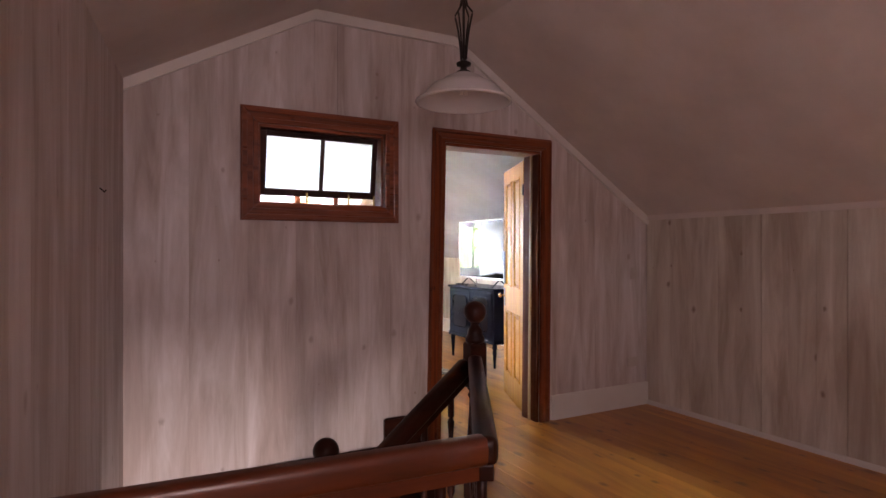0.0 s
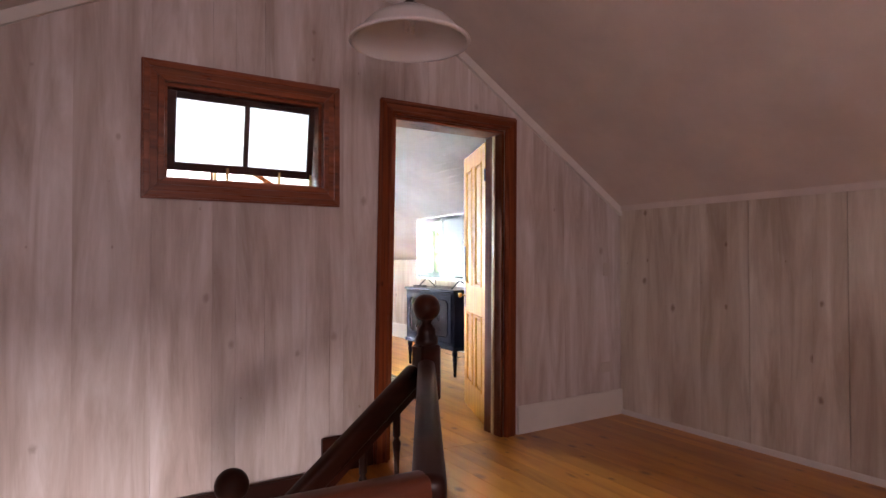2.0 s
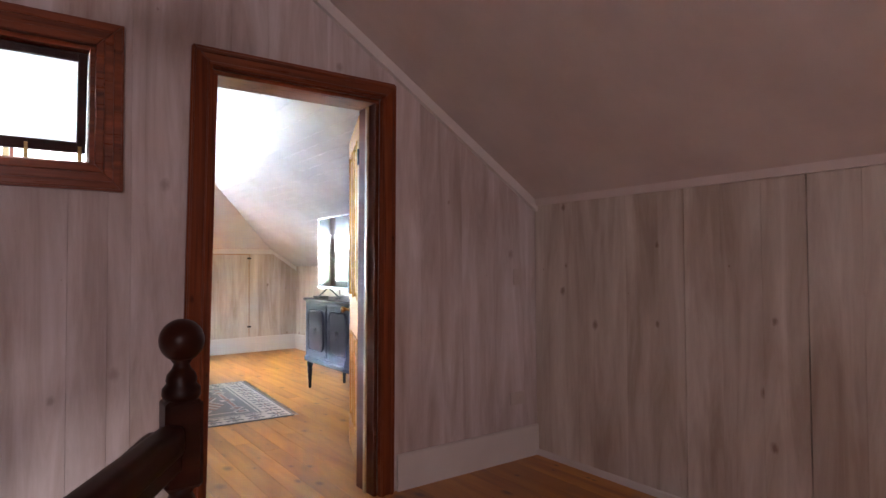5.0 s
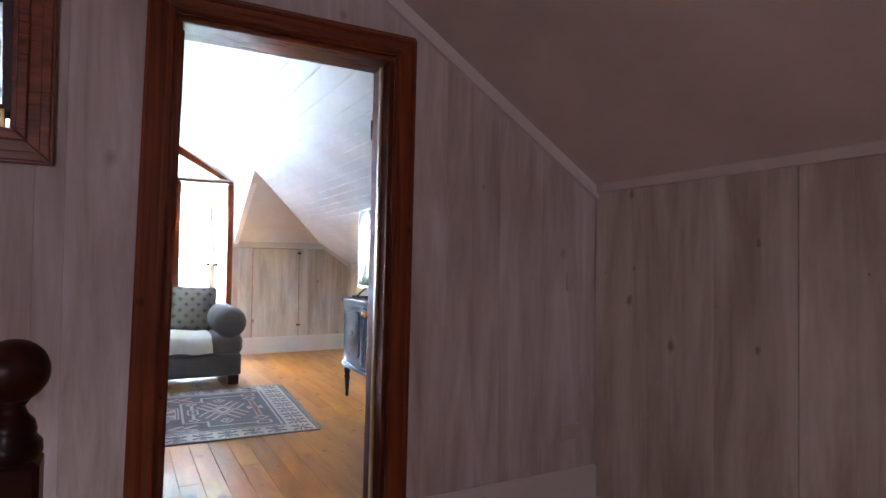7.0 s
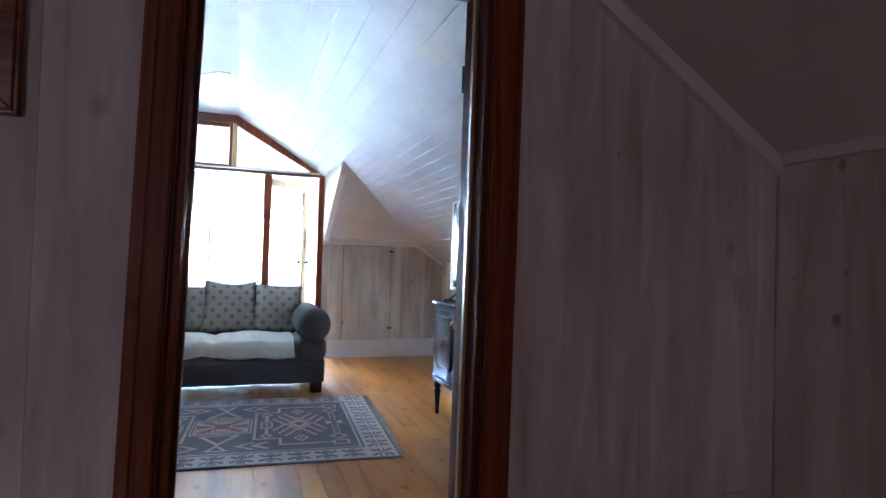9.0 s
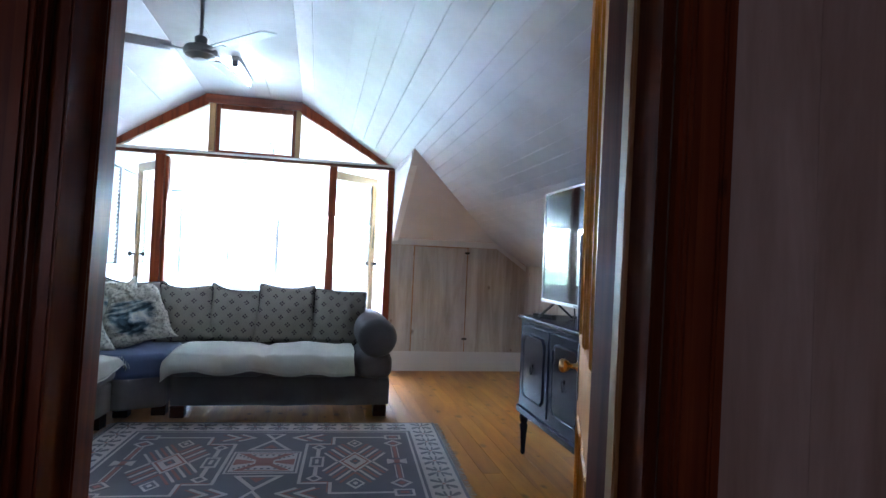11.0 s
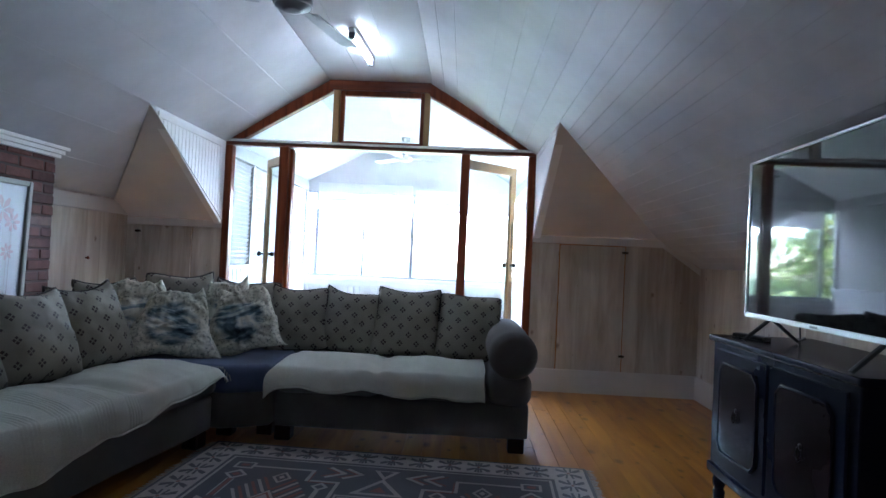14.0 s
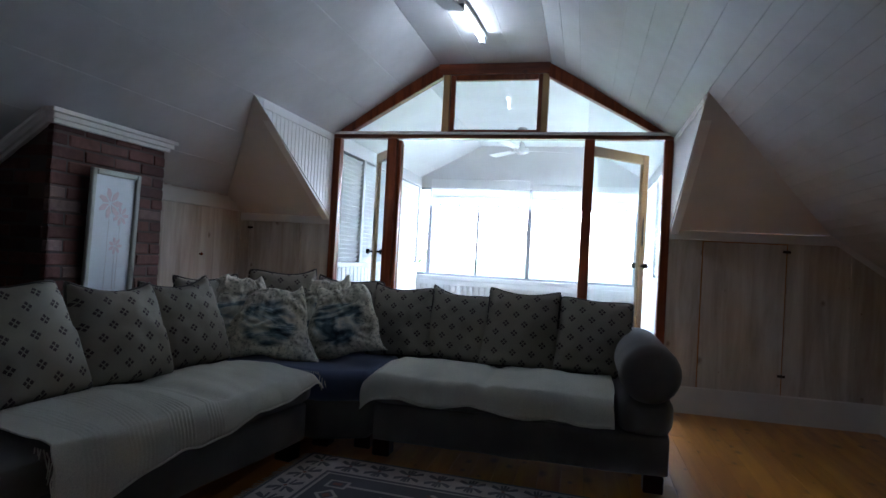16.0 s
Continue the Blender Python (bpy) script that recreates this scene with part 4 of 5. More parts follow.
for k in range(4):
    cs, sn = math.cos(k * math.pi / 2 + 0.5), math.sin(k * math.pi / 2 + 0.5)
    part("scroll", tube([(r * cs, r * sn, z) for r, z in ((0.010, 2.53), (0.020, 2.49), (0.048, 2.455), (0.046, 2.445), (0.030, 2.38), (0.018, 2.30), (0.014, 2.24))], 0.0045, 6), IRON, lampt, smooth=True)
for x in (-0.012, 0.012):
    part("bulb", lathe([(0.0085, 2.075), (0.0085, 2.165)], 10, m=pose(x, 0, 0)), WHITE, lampt, smooth=True)

# balustrade round the stairwell
def newel(m, foot):
    t = thing("newel_post", "dark polished turned newel post with a ball finial", "newel post", "newel posts", m=m)
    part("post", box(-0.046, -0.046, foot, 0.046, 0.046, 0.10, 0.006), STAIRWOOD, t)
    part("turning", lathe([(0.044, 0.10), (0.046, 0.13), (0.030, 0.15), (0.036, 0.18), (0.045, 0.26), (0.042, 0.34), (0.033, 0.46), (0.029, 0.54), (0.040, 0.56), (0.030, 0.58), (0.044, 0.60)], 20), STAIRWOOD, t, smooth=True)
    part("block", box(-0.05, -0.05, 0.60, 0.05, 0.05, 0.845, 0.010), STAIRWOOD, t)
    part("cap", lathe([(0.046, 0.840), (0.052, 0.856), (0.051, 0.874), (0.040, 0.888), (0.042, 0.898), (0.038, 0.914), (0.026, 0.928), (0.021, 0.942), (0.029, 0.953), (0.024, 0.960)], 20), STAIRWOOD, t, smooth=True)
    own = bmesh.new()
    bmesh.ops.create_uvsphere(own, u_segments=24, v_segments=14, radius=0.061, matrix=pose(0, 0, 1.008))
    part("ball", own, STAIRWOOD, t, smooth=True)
    return t


top_newel = newel(pose(1.705, 2.785, 0), -0.25)
copy_thing(top_newel, pose(0.86, 2.735, -0.60))
HZ = 0.745
CORNER = (0.985, 1.55)


def handrail(p, q, label, mat=STAIRWOOD):
    t = thing("handrail", label, "handrail", "stair rails")
    part("rail", bar(p, q, 0.074, 0.088, 0.030, seg=5), mat, t, smooth=True)
    dn = Vector((0, 0, -0.06))
    part("fillet", bar(Vector(p) + dn, Vector(q) + dn, 0.045, 0.05, 0.006), mat, t)
    return t


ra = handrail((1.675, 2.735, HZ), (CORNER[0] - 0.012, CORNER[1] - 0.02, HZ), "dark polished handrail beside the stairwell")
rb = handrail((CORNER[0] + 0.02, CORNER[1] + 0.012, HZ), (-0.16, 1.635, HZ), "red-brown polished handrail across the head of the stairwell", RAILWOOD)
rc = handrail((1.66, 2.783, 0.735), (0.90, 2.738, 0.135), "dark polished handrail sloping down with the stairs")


def baluster(m, h):
    t = thing("baluster", "slim dark turned timber baluster", "baluster", "stair balusters", m=m)
    k = h / 0.67
    part("spindle", lathe([(0.017, 0.0), (0.017, 0.12 * k), (0.010, 0.13 * k), (0.020, 0.16 * k), (0.021, 0.24 * k), (0.011, 0.33 * k), (0.017, 0.35 * k), (0.010, 0.37 * k), (0.013, 0.47 * k), (0.019, 0.53 * k), (0.010, 0.55 * k), (0.017, 0.56 * k), (0.017, h)], 12), STAIRWOOD, t, smooth=True)
    return t


first = baluster(pose(1.0, 1.60, 0), 0.67)
for i in range(1, 7):
    f = i / 7
    copy_thing(first, pose(1.0 + 0.67 * f, 1.60 + 1.15 * f, 0))
for i in range(1, 8):
    copy_thing(first, pose(0.985 - 0.145 * i, 1.56 + 0.0105 * i, 0))
for i in range(4):
    x = 1.55 - 0.16 * i
    copy_thing(first, pose(x, 2.775 - 0.008 * i, 0.735 - 0.79 * (1.66 - x) - 0.74))

stairs = thing("staircase", "dark timber stairs descending beside the partition", "stairs")
for i in range(7):
    x = 1.66 - 0.225 * i
    z = -0.178 * (i + 1)
    part("tread", box(x - 0.26, 2.80, z - 0.03, x, 3.72, z, 0.006), STAIRWOOD, stairs)
    part("riser", box(x - 0.012, 2.80, z, x, 3.72, z + 0.148), STAIRWOOD, stairs)
part("string", prism([(1.66, 2.765, -0.03), (1.66, 2.765, -0.30), (0.05, 2.765, -1.57), (0.05, 2.765, -1.30)], (0, 0.034, 0)), STAIRWOOD, stairs)
part("fascia", bar((1.67, 2.73, -0.10), (0.985, 1.56, -0.10), 0.022, 0.198), STAIRWOOD, stairs)
part("fascia", bar((0.985, 1.565, -0.10), (-0.17, 1.565, -0.10), 0.022, 0.198), STAIRWOOD, stairs)

plate = thing("light_switch", "cream plastic light switch on the boards", "switch")
PLATE = painted("aged_switch_plastic", (0.52, 0.475, 0.44), 0.45, 0.05)
part("plate", box(3.865, YP - 0.010, 1.09, 3.935, YP, 1.19, 0.003), PLATE, plate)
part("rocker", box(3.888, YP - 0.016, 1.12, 3.912, YP - 0.009, 1.16, 0.003), PLATE, plate)
socket = thing("wall_socket", "pale plastic wall socket low on the boards", "socket")
part("plate", box(3.83, YP - 0.012, 0.34, 3.95, YP, 0.42, 0.003), PLATE, socket)
part("rocker", box(3.90, YP - 0.016, 0.37, 3.92, YP - 0.011, 0.39, 0.002), PLATE, socket)
hk = LW0 + lw_dir * 0.90
tagged(mesh_object("wall_hook", tube([(hk.x, hk.y, 1.60), (hk.x + 0.018, hk.y - 0.01, 1.583), (hk.x + 0.024, hk.y - 0.012, 1.592)], 0.003, 6), IRON), "small bent iron hook in the boards", "hook")

# ---- chimney and picture ----
CX, CY0, CY1 = -0.40, 6.965, 7.86
chimney = structure("chimney_breast", "old red brick chimney breast under the slope")
ZC = z_room(CX)
bm = prism([(CX - 0.006, CY0 + 0.006, 0), (CX - 0.006, CY0 + 0.006, ZC + 0.02), (-0.9, CY0 + 0.006, z_room(-0.9) + 0.02), (-0.9, CY0 + 0.006, 0)], (0, CY1 - CY0 - 0.012, 0))
part("core", bm, MORTAR, chimney)
brick_meshes = []
for k in range(6):
    L = 0.215 if k < 4 else 0.102
    own = box(-L / 2, -0.02, -0.0325, L / 2, 0.02, 0.0325, 0.006)
    r2 = random.Random(k)
    for v in own.verts:
        v.co += Vector((r2.uniform(-1, 1), r2.uniform(-1, 1), r2.uniform(-1, 1))) * 0.0022
    data = bpy.data.meshes.new("brick")
    own.to_mesh(data)
    own.free()
    data.materials.append(BRICKS)
    brick_meshes.append(data)


def brick(mesh, m):
    ob = new("brick", mesh)
    ob.parent, ob.matrix_basis = chimney, m


r3 = random.Random(5)
for row in range(24):
    z = 0.04 + row * 0.0755
    if z > 1.80:
        continue
    y = CY0 + (0.0 if row % 2 else -0.112)
    while y < CY1 - 0.02:
        a, b = max(y, CY0), min(y + 0.215, CY1)
        if b - a > 0.08:
            full = b - a > 0.16
            ob = brick(brick_meshes[r3.randrange(4) if full else 4 + r3.randrange(2)], pose(CX - 0.02 + r3.uniform(-0.003, 0.004), (a + b) / 2, z, r3.uniform(-1, 1), 0, 90) @ Matrix.Diagonal(((b - a) / (0.215 if full else 0.102), 1, 1, 1)))
        y += 0.2255
    x = CX - 0.042 - (0.0 if row % 2 else 0.11)
    while x > XL + 0.02:
        if z < z_room(x - 0.215) - 0.02:
            brick(brick_meshes[r3.randrange(4)], pose(x - 0.1075, CY0 + 0.02 + r3.uniform(-0.003, 0.003), z))
        x -= 0.2255
cor = structure("trim_chimney", "white moulded cornice round the chimney top")
for i, (w, z0, z1) in enumerate(((0.022, 0.085, 0.060), (0.040, 0.060, 0.030), (0.060, 0.030, 0.004))):
    part("moulding", box(CX - 0.02, CY0 - w, ZC - z0, CX + w, CY1 + w, ZC - z1, 0.004), WHITE, cor)
    part("moulding", prism([(CX - 0.021, CY0 - w, ZC - z0), (XL, CY0 - w, z_room(XL) - z0), (XL, CY0 - w, z_room(XL) - z1), (CX - 0.021, CY0 - w, ZC - z1)], (0, w + 0.03, 0)), WHITE, cor)

FRAMEPAINT = painted("grey_green_frame_paint", (0.46, 0.48, 0.43), 0.5, 0.1, 30.0)
pic = thing("picture_frame", "tall grey-green framed print of pale pink flowers", "picture", m=pose(CX + 0.012, 7.38, 0.77, 0, 2, 0))
for q in ((-0.195, 0, -0.16, 0.80), (0.16, 0, 0.195, 0.80), (-0.159, 0.765, 0.159, 0.80), (-0.159, 0, 0.159, 0.035)):
    part("frame", box(0, q[0], q[1], 0.028, q[2], q[3], 0.006), FRAMEPAINT, pic)
part("print", box(0.004, -0.16, 0.035, 0.010, 0.16, 0.765), painted("print_paper", (0.66, 0.70, 0.74), 0.25, 0.04), pic)
PINK = painted("print_pink", (0.60, 0.47, 0.51), 0.5, 0.1)
STEM = painted("print_stem", (0.58, 0.56, 0.57), 0.5, 0.1)
for y, z, r in ((-0.03, 0.60, 0.095), (0.06, 0.53, 0.065), (0.035, 0.34, 0.055)):
    bm = bmesh.new()
    for k in range(7):
        an = k * 0.9
        pts = [(0.0102, y + r * t * math.cos(an + s), z + r * t * math.sin(an + s)) for t, s in ((0.1, 0), (0.6, 0.35), (1.0, 0.1), (0.95, -0.1), (0.6, -0.35))]
        prism(pts, (0.0006, 0, 0), bm)
    part("blossom", bm, PINK, pic)
    part("stem", box(0.0102, y - 0.002, 0.05, 0.0106, y + 0.002, z - r * 0.4), STEM, pic)

# ---- sofa ----
def soft_box(x0, y0, z0, x1, y1, z1, r=0.05, puff=0.0, seed=0):
    own = bmesh.new()
    bmesh.ops.create_cube(own, size=1.0)
    bmesh.ops.subdivide_edges(own, edges=own.edges[:], cuts=9, use_grid_fill=True)
    c = Vector(((x0 + x1) / 2, (y0 + y1) / 2, (z0 + z1) / 2))
    h = Vector(((x1 - x0) / 2, (y1 - y0) / 2, (z1 - z0) / 2))
    for v in own.verts:
        p = Vector((v.co.x * 2 * h.x, v.co.y * 2 * h.y, v.co.z * 2 * h.z))
        k = Vector((max(-h.x + r, min(h.x - r, p.x)), max(-h.y + r, min(h.y - r, p.y)), max(-h.z + r, min(h.z - r, p.z))))
        d = p - k
        if d.length > 1e-6:
            p = k + d.normalized() * min(r, max(d.length, r * 0.8))
        if puff and abs(v.co.z) > 0.45:
            p.z += math.copysign(puff * (1 - (2 * v.co.x) ** 2) * (1 - (2 * v.co.y) ** 2), v.co.z)
        p += Vector((0, 0, 1)) * 0.006 * noise.noise(Vector((p.x * 6 + seed, p.y * 6, p.z * 6)))
        v.co = p + c
    return own


def section(m, L, arm_end, label):
    """A straight unit: its front along local x at y = 0, its arm at one end."""
    t = thing("sofa_section", label, "sofa", "corner sofa units", m=m)
    x0, x1 = (0.29, L) if not arm_end else (0.0, L - 0.29)
    part("base", soft_box(0.015, 0.03, 0.085, L - 0.015, 0.93, 0.31, 0.03), SOFA, t, smooth=True)
    n = 2
    for i in range(n):
        a = x0 + (x1 - x0) * i / n
        b = x0 + (x1 - x0) * (i + 1) / n
        part("seat_cushion", soft_box(a + 0.003, 0.0, 0.30, b - 0.003, 0.66, 0.455, 0.06, 0.006, i), SOFA, t, smooth=True)
    part("backrest", soft_box(x0, 0.70, 0.30, x1, 0.95, 0.74, 0.07), SOFA, t, smooth=True)
    ax = L - 0.145 if arm_end else 0.145
    part("arm_block", soft_box(ax - 0.14, -0.01, 0.29, ax + 0.14, 0.92, 0.50, 0.075), SOFA, t, smooth=True)
    prof = [(0.02, -0.045), (0.10, -0.040), (0.135, -0.022), (0.152, 0.01), (0.152, 0.80), (0.14, 0.93), (0.05, 0.95)]
    part("arm_roll", lathe(prof, 28, m=pose(ax + (0.01 if arm_end else -0.01), 0, 0.615, -90, 0, 0)), SOFA, t, smooth=True)
    for x, y in ((0.07, 0.10), (L - 0.09, 0.10), (0.07, 0.85), (L - 0.09, 0.85)):
        part("foot", box(x - 0.05, y - 0.05, 0, x + 0.05, y + 0.05, 0.09, 0.006), STAIRWOOD, t, "dark square block foot")
    return t


RIGHT = pose(1.335, 7.475, 0)
LEFT = pose(0.758, 5.383, 0, 0, 0, 81.4)
section(RIGHT, 1.635, True, "grey-green upholstered sofa unit with a fat rolled arm")
section(LEFT, 2.01, False, "grey-green upholstered sofa unit beside the chimney breast")
corner = thing("sofa_corner", "blue-seated corner unit of the grey-green sofa", "sofa", "corner sofa units")
plan = [(1.06, 7.395), (1.325, 7.53), (1.32, 8.43), (0.45, 8.50), (0.12, 8.25), (0.12, 7.52)]


def slab(pts, z0, z1, r, seg=4):
    bm = prism([(x, y, z0) for x, y in pts], (0, 0, z1 - z0))
    bmesh.ops.bevel(bm, geom=bm.edges[:], offset=r, segments=seg, profile=0.5, affect="EDGES")
    return bm


part("base", slab(plan, 0.085, 0.31, 0.02, 2), SOFA, corner, smooth=True)
part("seat_cushion", slab([(1.075, 7.37), (1.335, 7.50), (1.31, 8.15), (0.55, 8.22), (0.32, 8.0), (0.30, 7.50)], 0.30, 0.475, 0.05), SEATBLUE, corner, "dark blue corner seat cushion", True)
part("backrest", slab([(1.3, 8.20), (1.3, 8.45), (0.42, 8.53), (0.05, 8.22), (0.06, 7.53), (0.28, 7.53), (0.30, 8.05), (0.52, 8.26)], 0.30, 0.78, 0.05), SOFA, corner, smooth=True)
for x, y in ((1.02, 7.60), (1.26, 7.66), (0.5, 8.35)):
    part("foot", box(x - 0.05, y - 0.05, 0, x + 0.05, y + 0.05, 0.09, 0.006), STAIRWOOD, corner, "dark square block foot")


def throw(m, x0, x1, drop0, drop1, back, label, seed, tassels, ribs=(9, 9), soft_end=0):
    """A woven cover laid over a seat and hanging over its front."""
    t = thing("throw", label, "throw", "sofa throws", m=m)
    bm = bmesh.new()
    nx, ns = 300, 36
    rows = []
    for i in range(nx + 1):
        u = i / nx
        x = x0 + (x1 - x0) * u
        drop = drop0 + (drop1 - drop0) * u + 0.012 * math.sin(u * 19 + seed) + 0.014 * noise.noise(Vector((u * 11, seed, 1.5)))
        dip = 0.022 * math.exp(-((u - 0.5) / 0.035) ** 2)
        row = []
        total = back + 0.05 + drop
        for j in range(ns + 1):
            s = total * j / ns
            if s < back:
                y, z = back - s, 0.482 + 0.055 * math.sin(math.pi * min(1, (s / back) ** 1.3)) * (0.40 + 0.60 * math.sin(u * math.pi * 2) ** 2)
            else:
                q = s - back
                an = min(1.0, q / 0.14) * math.pi / 2
                y, z = -0.045 * math.sin(an) - 0.004, 0.482 - 0.085 * (1 - math.cos(an)) - max(0, q - 0.14)
            z -= dip * (1 if s < back else 0.5)
            z -= 0.06 * max(0.0, 1 - (u if soft_end == 0 else 1 - u) / 0.07) ** 2
            n0 = noise.noise(Vector((x * 5 + seed, s * 6, seed)))
            n1 = noise.noise(Vector((x * 14, s * 9 + seed, 3)))
            y -= abs(0.016 * n0) if s > back else 0
            z += 0.010 * n0 + 0.004 * n1
            if ribs[0] < x < ribs[1] and (x * 5.2) % 1 < 0.62:
                rib = 0.0024 * math.sin(x * 2 * math.pi / 0.0185)
                z, y = z + (rib if s < back else 0), y - (rib if s >= back else 0)
            row.append(bm.verts.new((x + 0.012 * noise.noise(Vector((s * 8, seed, x))), y, z)))
        rows.append(row)
    for a, b in zip(rows, rows[1:]):
        for j in range(ns):
            bm.faces.new((a[j], b[j], b[j + 1], a[j + 1]))
    hem = [row[-1].co.copy() for row in rows[::4]]
    bmesh.ops.recalc_face_normals(bm, faces=bm.faces)
    bmesh.ops.solidify(bm, geom=bm.faces[:], thickness=0.006)
    part("cloth", bm, THROW, t, smooth=True)
    part("hem", tube(hem, 0.005, 6), THROW, t, "thick rolled hem", True)
    r4 = random.Random(seed)
    bm = bmesh.new()
    for (x, s0, s1, n) in tassels:
        for k in range(n):
            y = s0 + (s1 - s0) * k / n
            z0 = 0.47 if y > 0 else 0.47 + y
            yy = max(y, -0.046)
            x2 = x + r4.uniform(-0.012, 0.012)
            tube([(x, yy, z0), (x2, yy - 0.004, z0 - 0.03), (x2 + r4.uniform(-0.008, 0.008), yy - 0.006, z0 - 0.065)], 0.0022, 4, bm)
    if tassels:
        tagged(part("fringe", bm, THROW, t, "knotted cotton fringe"), kind="stuff")
    return t


throw(RIGHT, -0.03, 1.335, 0.13, 0.15, 0.60, "cream woven throw spread over the sofa seat", 2, ())
throw(LEFT, 0.50, 2.02, 0.24, 0.05, 0.60, "cream woven throw with a fringe over the sofa seat", 5, ((2.025, 0.18, -0.06, 16), (0.495, 0.05, -0.26, 22)), (0.60, 1.25), 1)

# ---- cushions ----
def pillow(w, h, t, seed, sag=0.0, crease=0.0, taper=0.0):
    n = 44 if crease else 24
    r5 = random.Random(seed)
    tilt = [r5.uniform(-0.035, 0.035) for _ in range(4)]
    grid = {}
    bm = bmesh.new()
    edge = []
    for side in (1, -1):
        for i in range(n + 1):
            for j in range(n + 1):
                u, v = 2 * i / n - 1, 2 * j / n - 1
                rim = i in (0, n) or j in (0, n)
                if rim and side < 0:
                    grid[side, i, j] = grid[1, i, j]
                    continue
                pin = 0.10 if v > 0 else 0.05
                snug = 1 - 0.04 * (u * v) ** 8
                x = u * w / 2 * (1 - pin * (1 - v * v) * abs(u) ** 3) * snug * (1 - taper * v * abs(v) ** 0.5) * (1 - 0.02 * v)
                z = v * h / 2 * (1 - pin * (1 - u * u) * abs(v) ** 3) * snug
                f = max(0.0, (1 - u * u) * (1 - v * v))
                y = side * t / 2 * f ** 0.36 * (1 - 0.12 * v)
                z += h / 2 + tilt[(i > n / 2) * 2 + (j > n / 2)] * abs(u * v) ** 3
                z -= sag * (1 - u * u) * max(0, v) ** 2
                y += 0.012 * noise.noise(Vector((u * 2.4 + seed * 3.7, v * 2.4, side))) * min(1, f * 3)
                y += (0.006 + crease * 0.6) * noise.noise(Vector((u * 6 + seed, v * 6, side * 2.0))) * min(1, f * 4)
                if crease:
                    y += side * crease * (1 - abs(noise.noise(Vector((u * 3 + seed, v * 3.5, 9.0)))) * 4) * min(1, f * 4)
                    z += 0.009 * max(0, v) ** 3 * noise.noise(Vector((u * 4.5, seed * 1.9, 4.0)))
                    y += side * 0.010 * noise.noise(Vector((u * 9 + v * 4, v * 3 - u * 5, seed * 5.1))) * min(1, f * 4)
                    x += 0.03 * noise.noise(Vector((u * 1.7, v * 1.7, seed * 1.3)))
                    z += 0.04 * noise.noise(Vector((u * 1.7, v * 1.7, seed * 2.3 + 5)))
                grid[side, i, j] = bm.verts.new((x, y, z))
        for i in range(n):
            for j in range(n):
                q = [grid[side, i, j], grid[side, i + 1, j], grid[side, i + 1, j + 1], grid[side, i, j + 1]]
                bm.faces.new(q if side < 0 else q[::-1])
    ring = [(i, 0) for i in range(n)] + [(n, j) for j in range(n)] + [(i, n) for i in range(n, 0, -1)] + [(0, j) for j in range(n, 0, -1)]
    edge = [grid[1, i, j].co.copy() for i, j in ring]
    return bm, edge


def cushion(m, w, h, t, seed, mat, label, group, piping=True, sag=0.0, crease=0.0, taper=0.0):
    ob = thing("cushion", label, "cushion", group, m=m)
    bm, edge = pillow(w, h, t, seed, sag, crease, taper)
    part("cover", bm, mat, ob, smooth=True)
    if piping:
        part("piping", tube(edge, 0.008, 6, loop=True), PIPING, ob, "dark piped edge", True)
    return ob


BEIGE = "beige cushion with small dark diamond motifs and piping"
G = "sofa back cushions"
for k, (x, y, w, h, lean, turn) in enumerate(((1.315, 8.06, 0.46, 0.485, -15, -4), (1.69, 8.09, 0.45, 0.475, -17, 2), (2.105, 8.05, 0.50, 0.51, -15, -2), (2.555, 8.05, 0.49, 0.50, -16, 4))):
    cushion(pose(x, y, 0.475, lean, (-3, 2, 1, 3)[k], turn), w, h, 0.21, k + 1, CUSHION, BEIGE, G, sag=0.015, taper=0.05)
for k, (x, y, w, h, lean, turn) in enumerate(((0.34, 5.72, 0.50, 0.50, -17, 84), (0.39, 6.19, 0.52, 0.53, -20, 80), (0.42, 6.66, 0.51, 0.49, -20, 78), (0.44, 7.12, 0.50, 0.49, -18, 76))):
    cushion(pose(x, y, 0.475, lean, (3, -4, 3, -2)[k], turn), w, h, 0.24, k + 11, CUSHION, BEIGE, G, sag=0.015, taper=0.10)
for k, (x, y, w, h, lean, turn) in enumerate(((0.28, 7.58, 0.48, 0.50, -14, 66), (0.42, 8.08, 0.52, 0.54, -12, 38), (0.93, 8.12, 0.52, 0.51, -14, 8))):
    cushion(pose(x, y, 0.475, lean, (-3, 4, -3)[k], turn), w, h, 0.20, k + 21, CUSHION, BEIGE, G, sag=0.015, taper=0.06)
for k, (x, y, w, h, lean, tip, turn) in enumerate(((0.33, 7.60, 0.44, 0.50, -12, 10, 30), (0.62, 7.56, 0.50, 0.46, -24, 4, 14), (1.05, 7.74, 0.48, 0.48, -20, -12, -2), (0.84, 7.97, 0.44, 0.50, -14, -4, 6))):
    cushion(pose(x, y, 0.475 + 0.0015 * abs(tip), lean, tip, turn), w, h, 0.16, k + 31, PRINT, "crumpled pale cushion printed with blue-grey scenery", "printed cushions", False, 0.0, 0.009, (0.42, 0.46, 0.34, 0.36)[k])

# ---- rug ----
rug = thing("rug", "flat woven rug in grey, cream and rust geometric motifs", "rug", m=pose(2.11, 6.525, 0, 0, 0, -3))
RW, RH = 1.115, 0.845
part("field", box(-RW, -RH, 0.001, RW, RH, 0.007, 0.002), RUG_GREY, rug)


def flat(bm, pts, lift):
    prism([(x, y, 0.007) for x, y in pts], (0, 0, lift), bm)


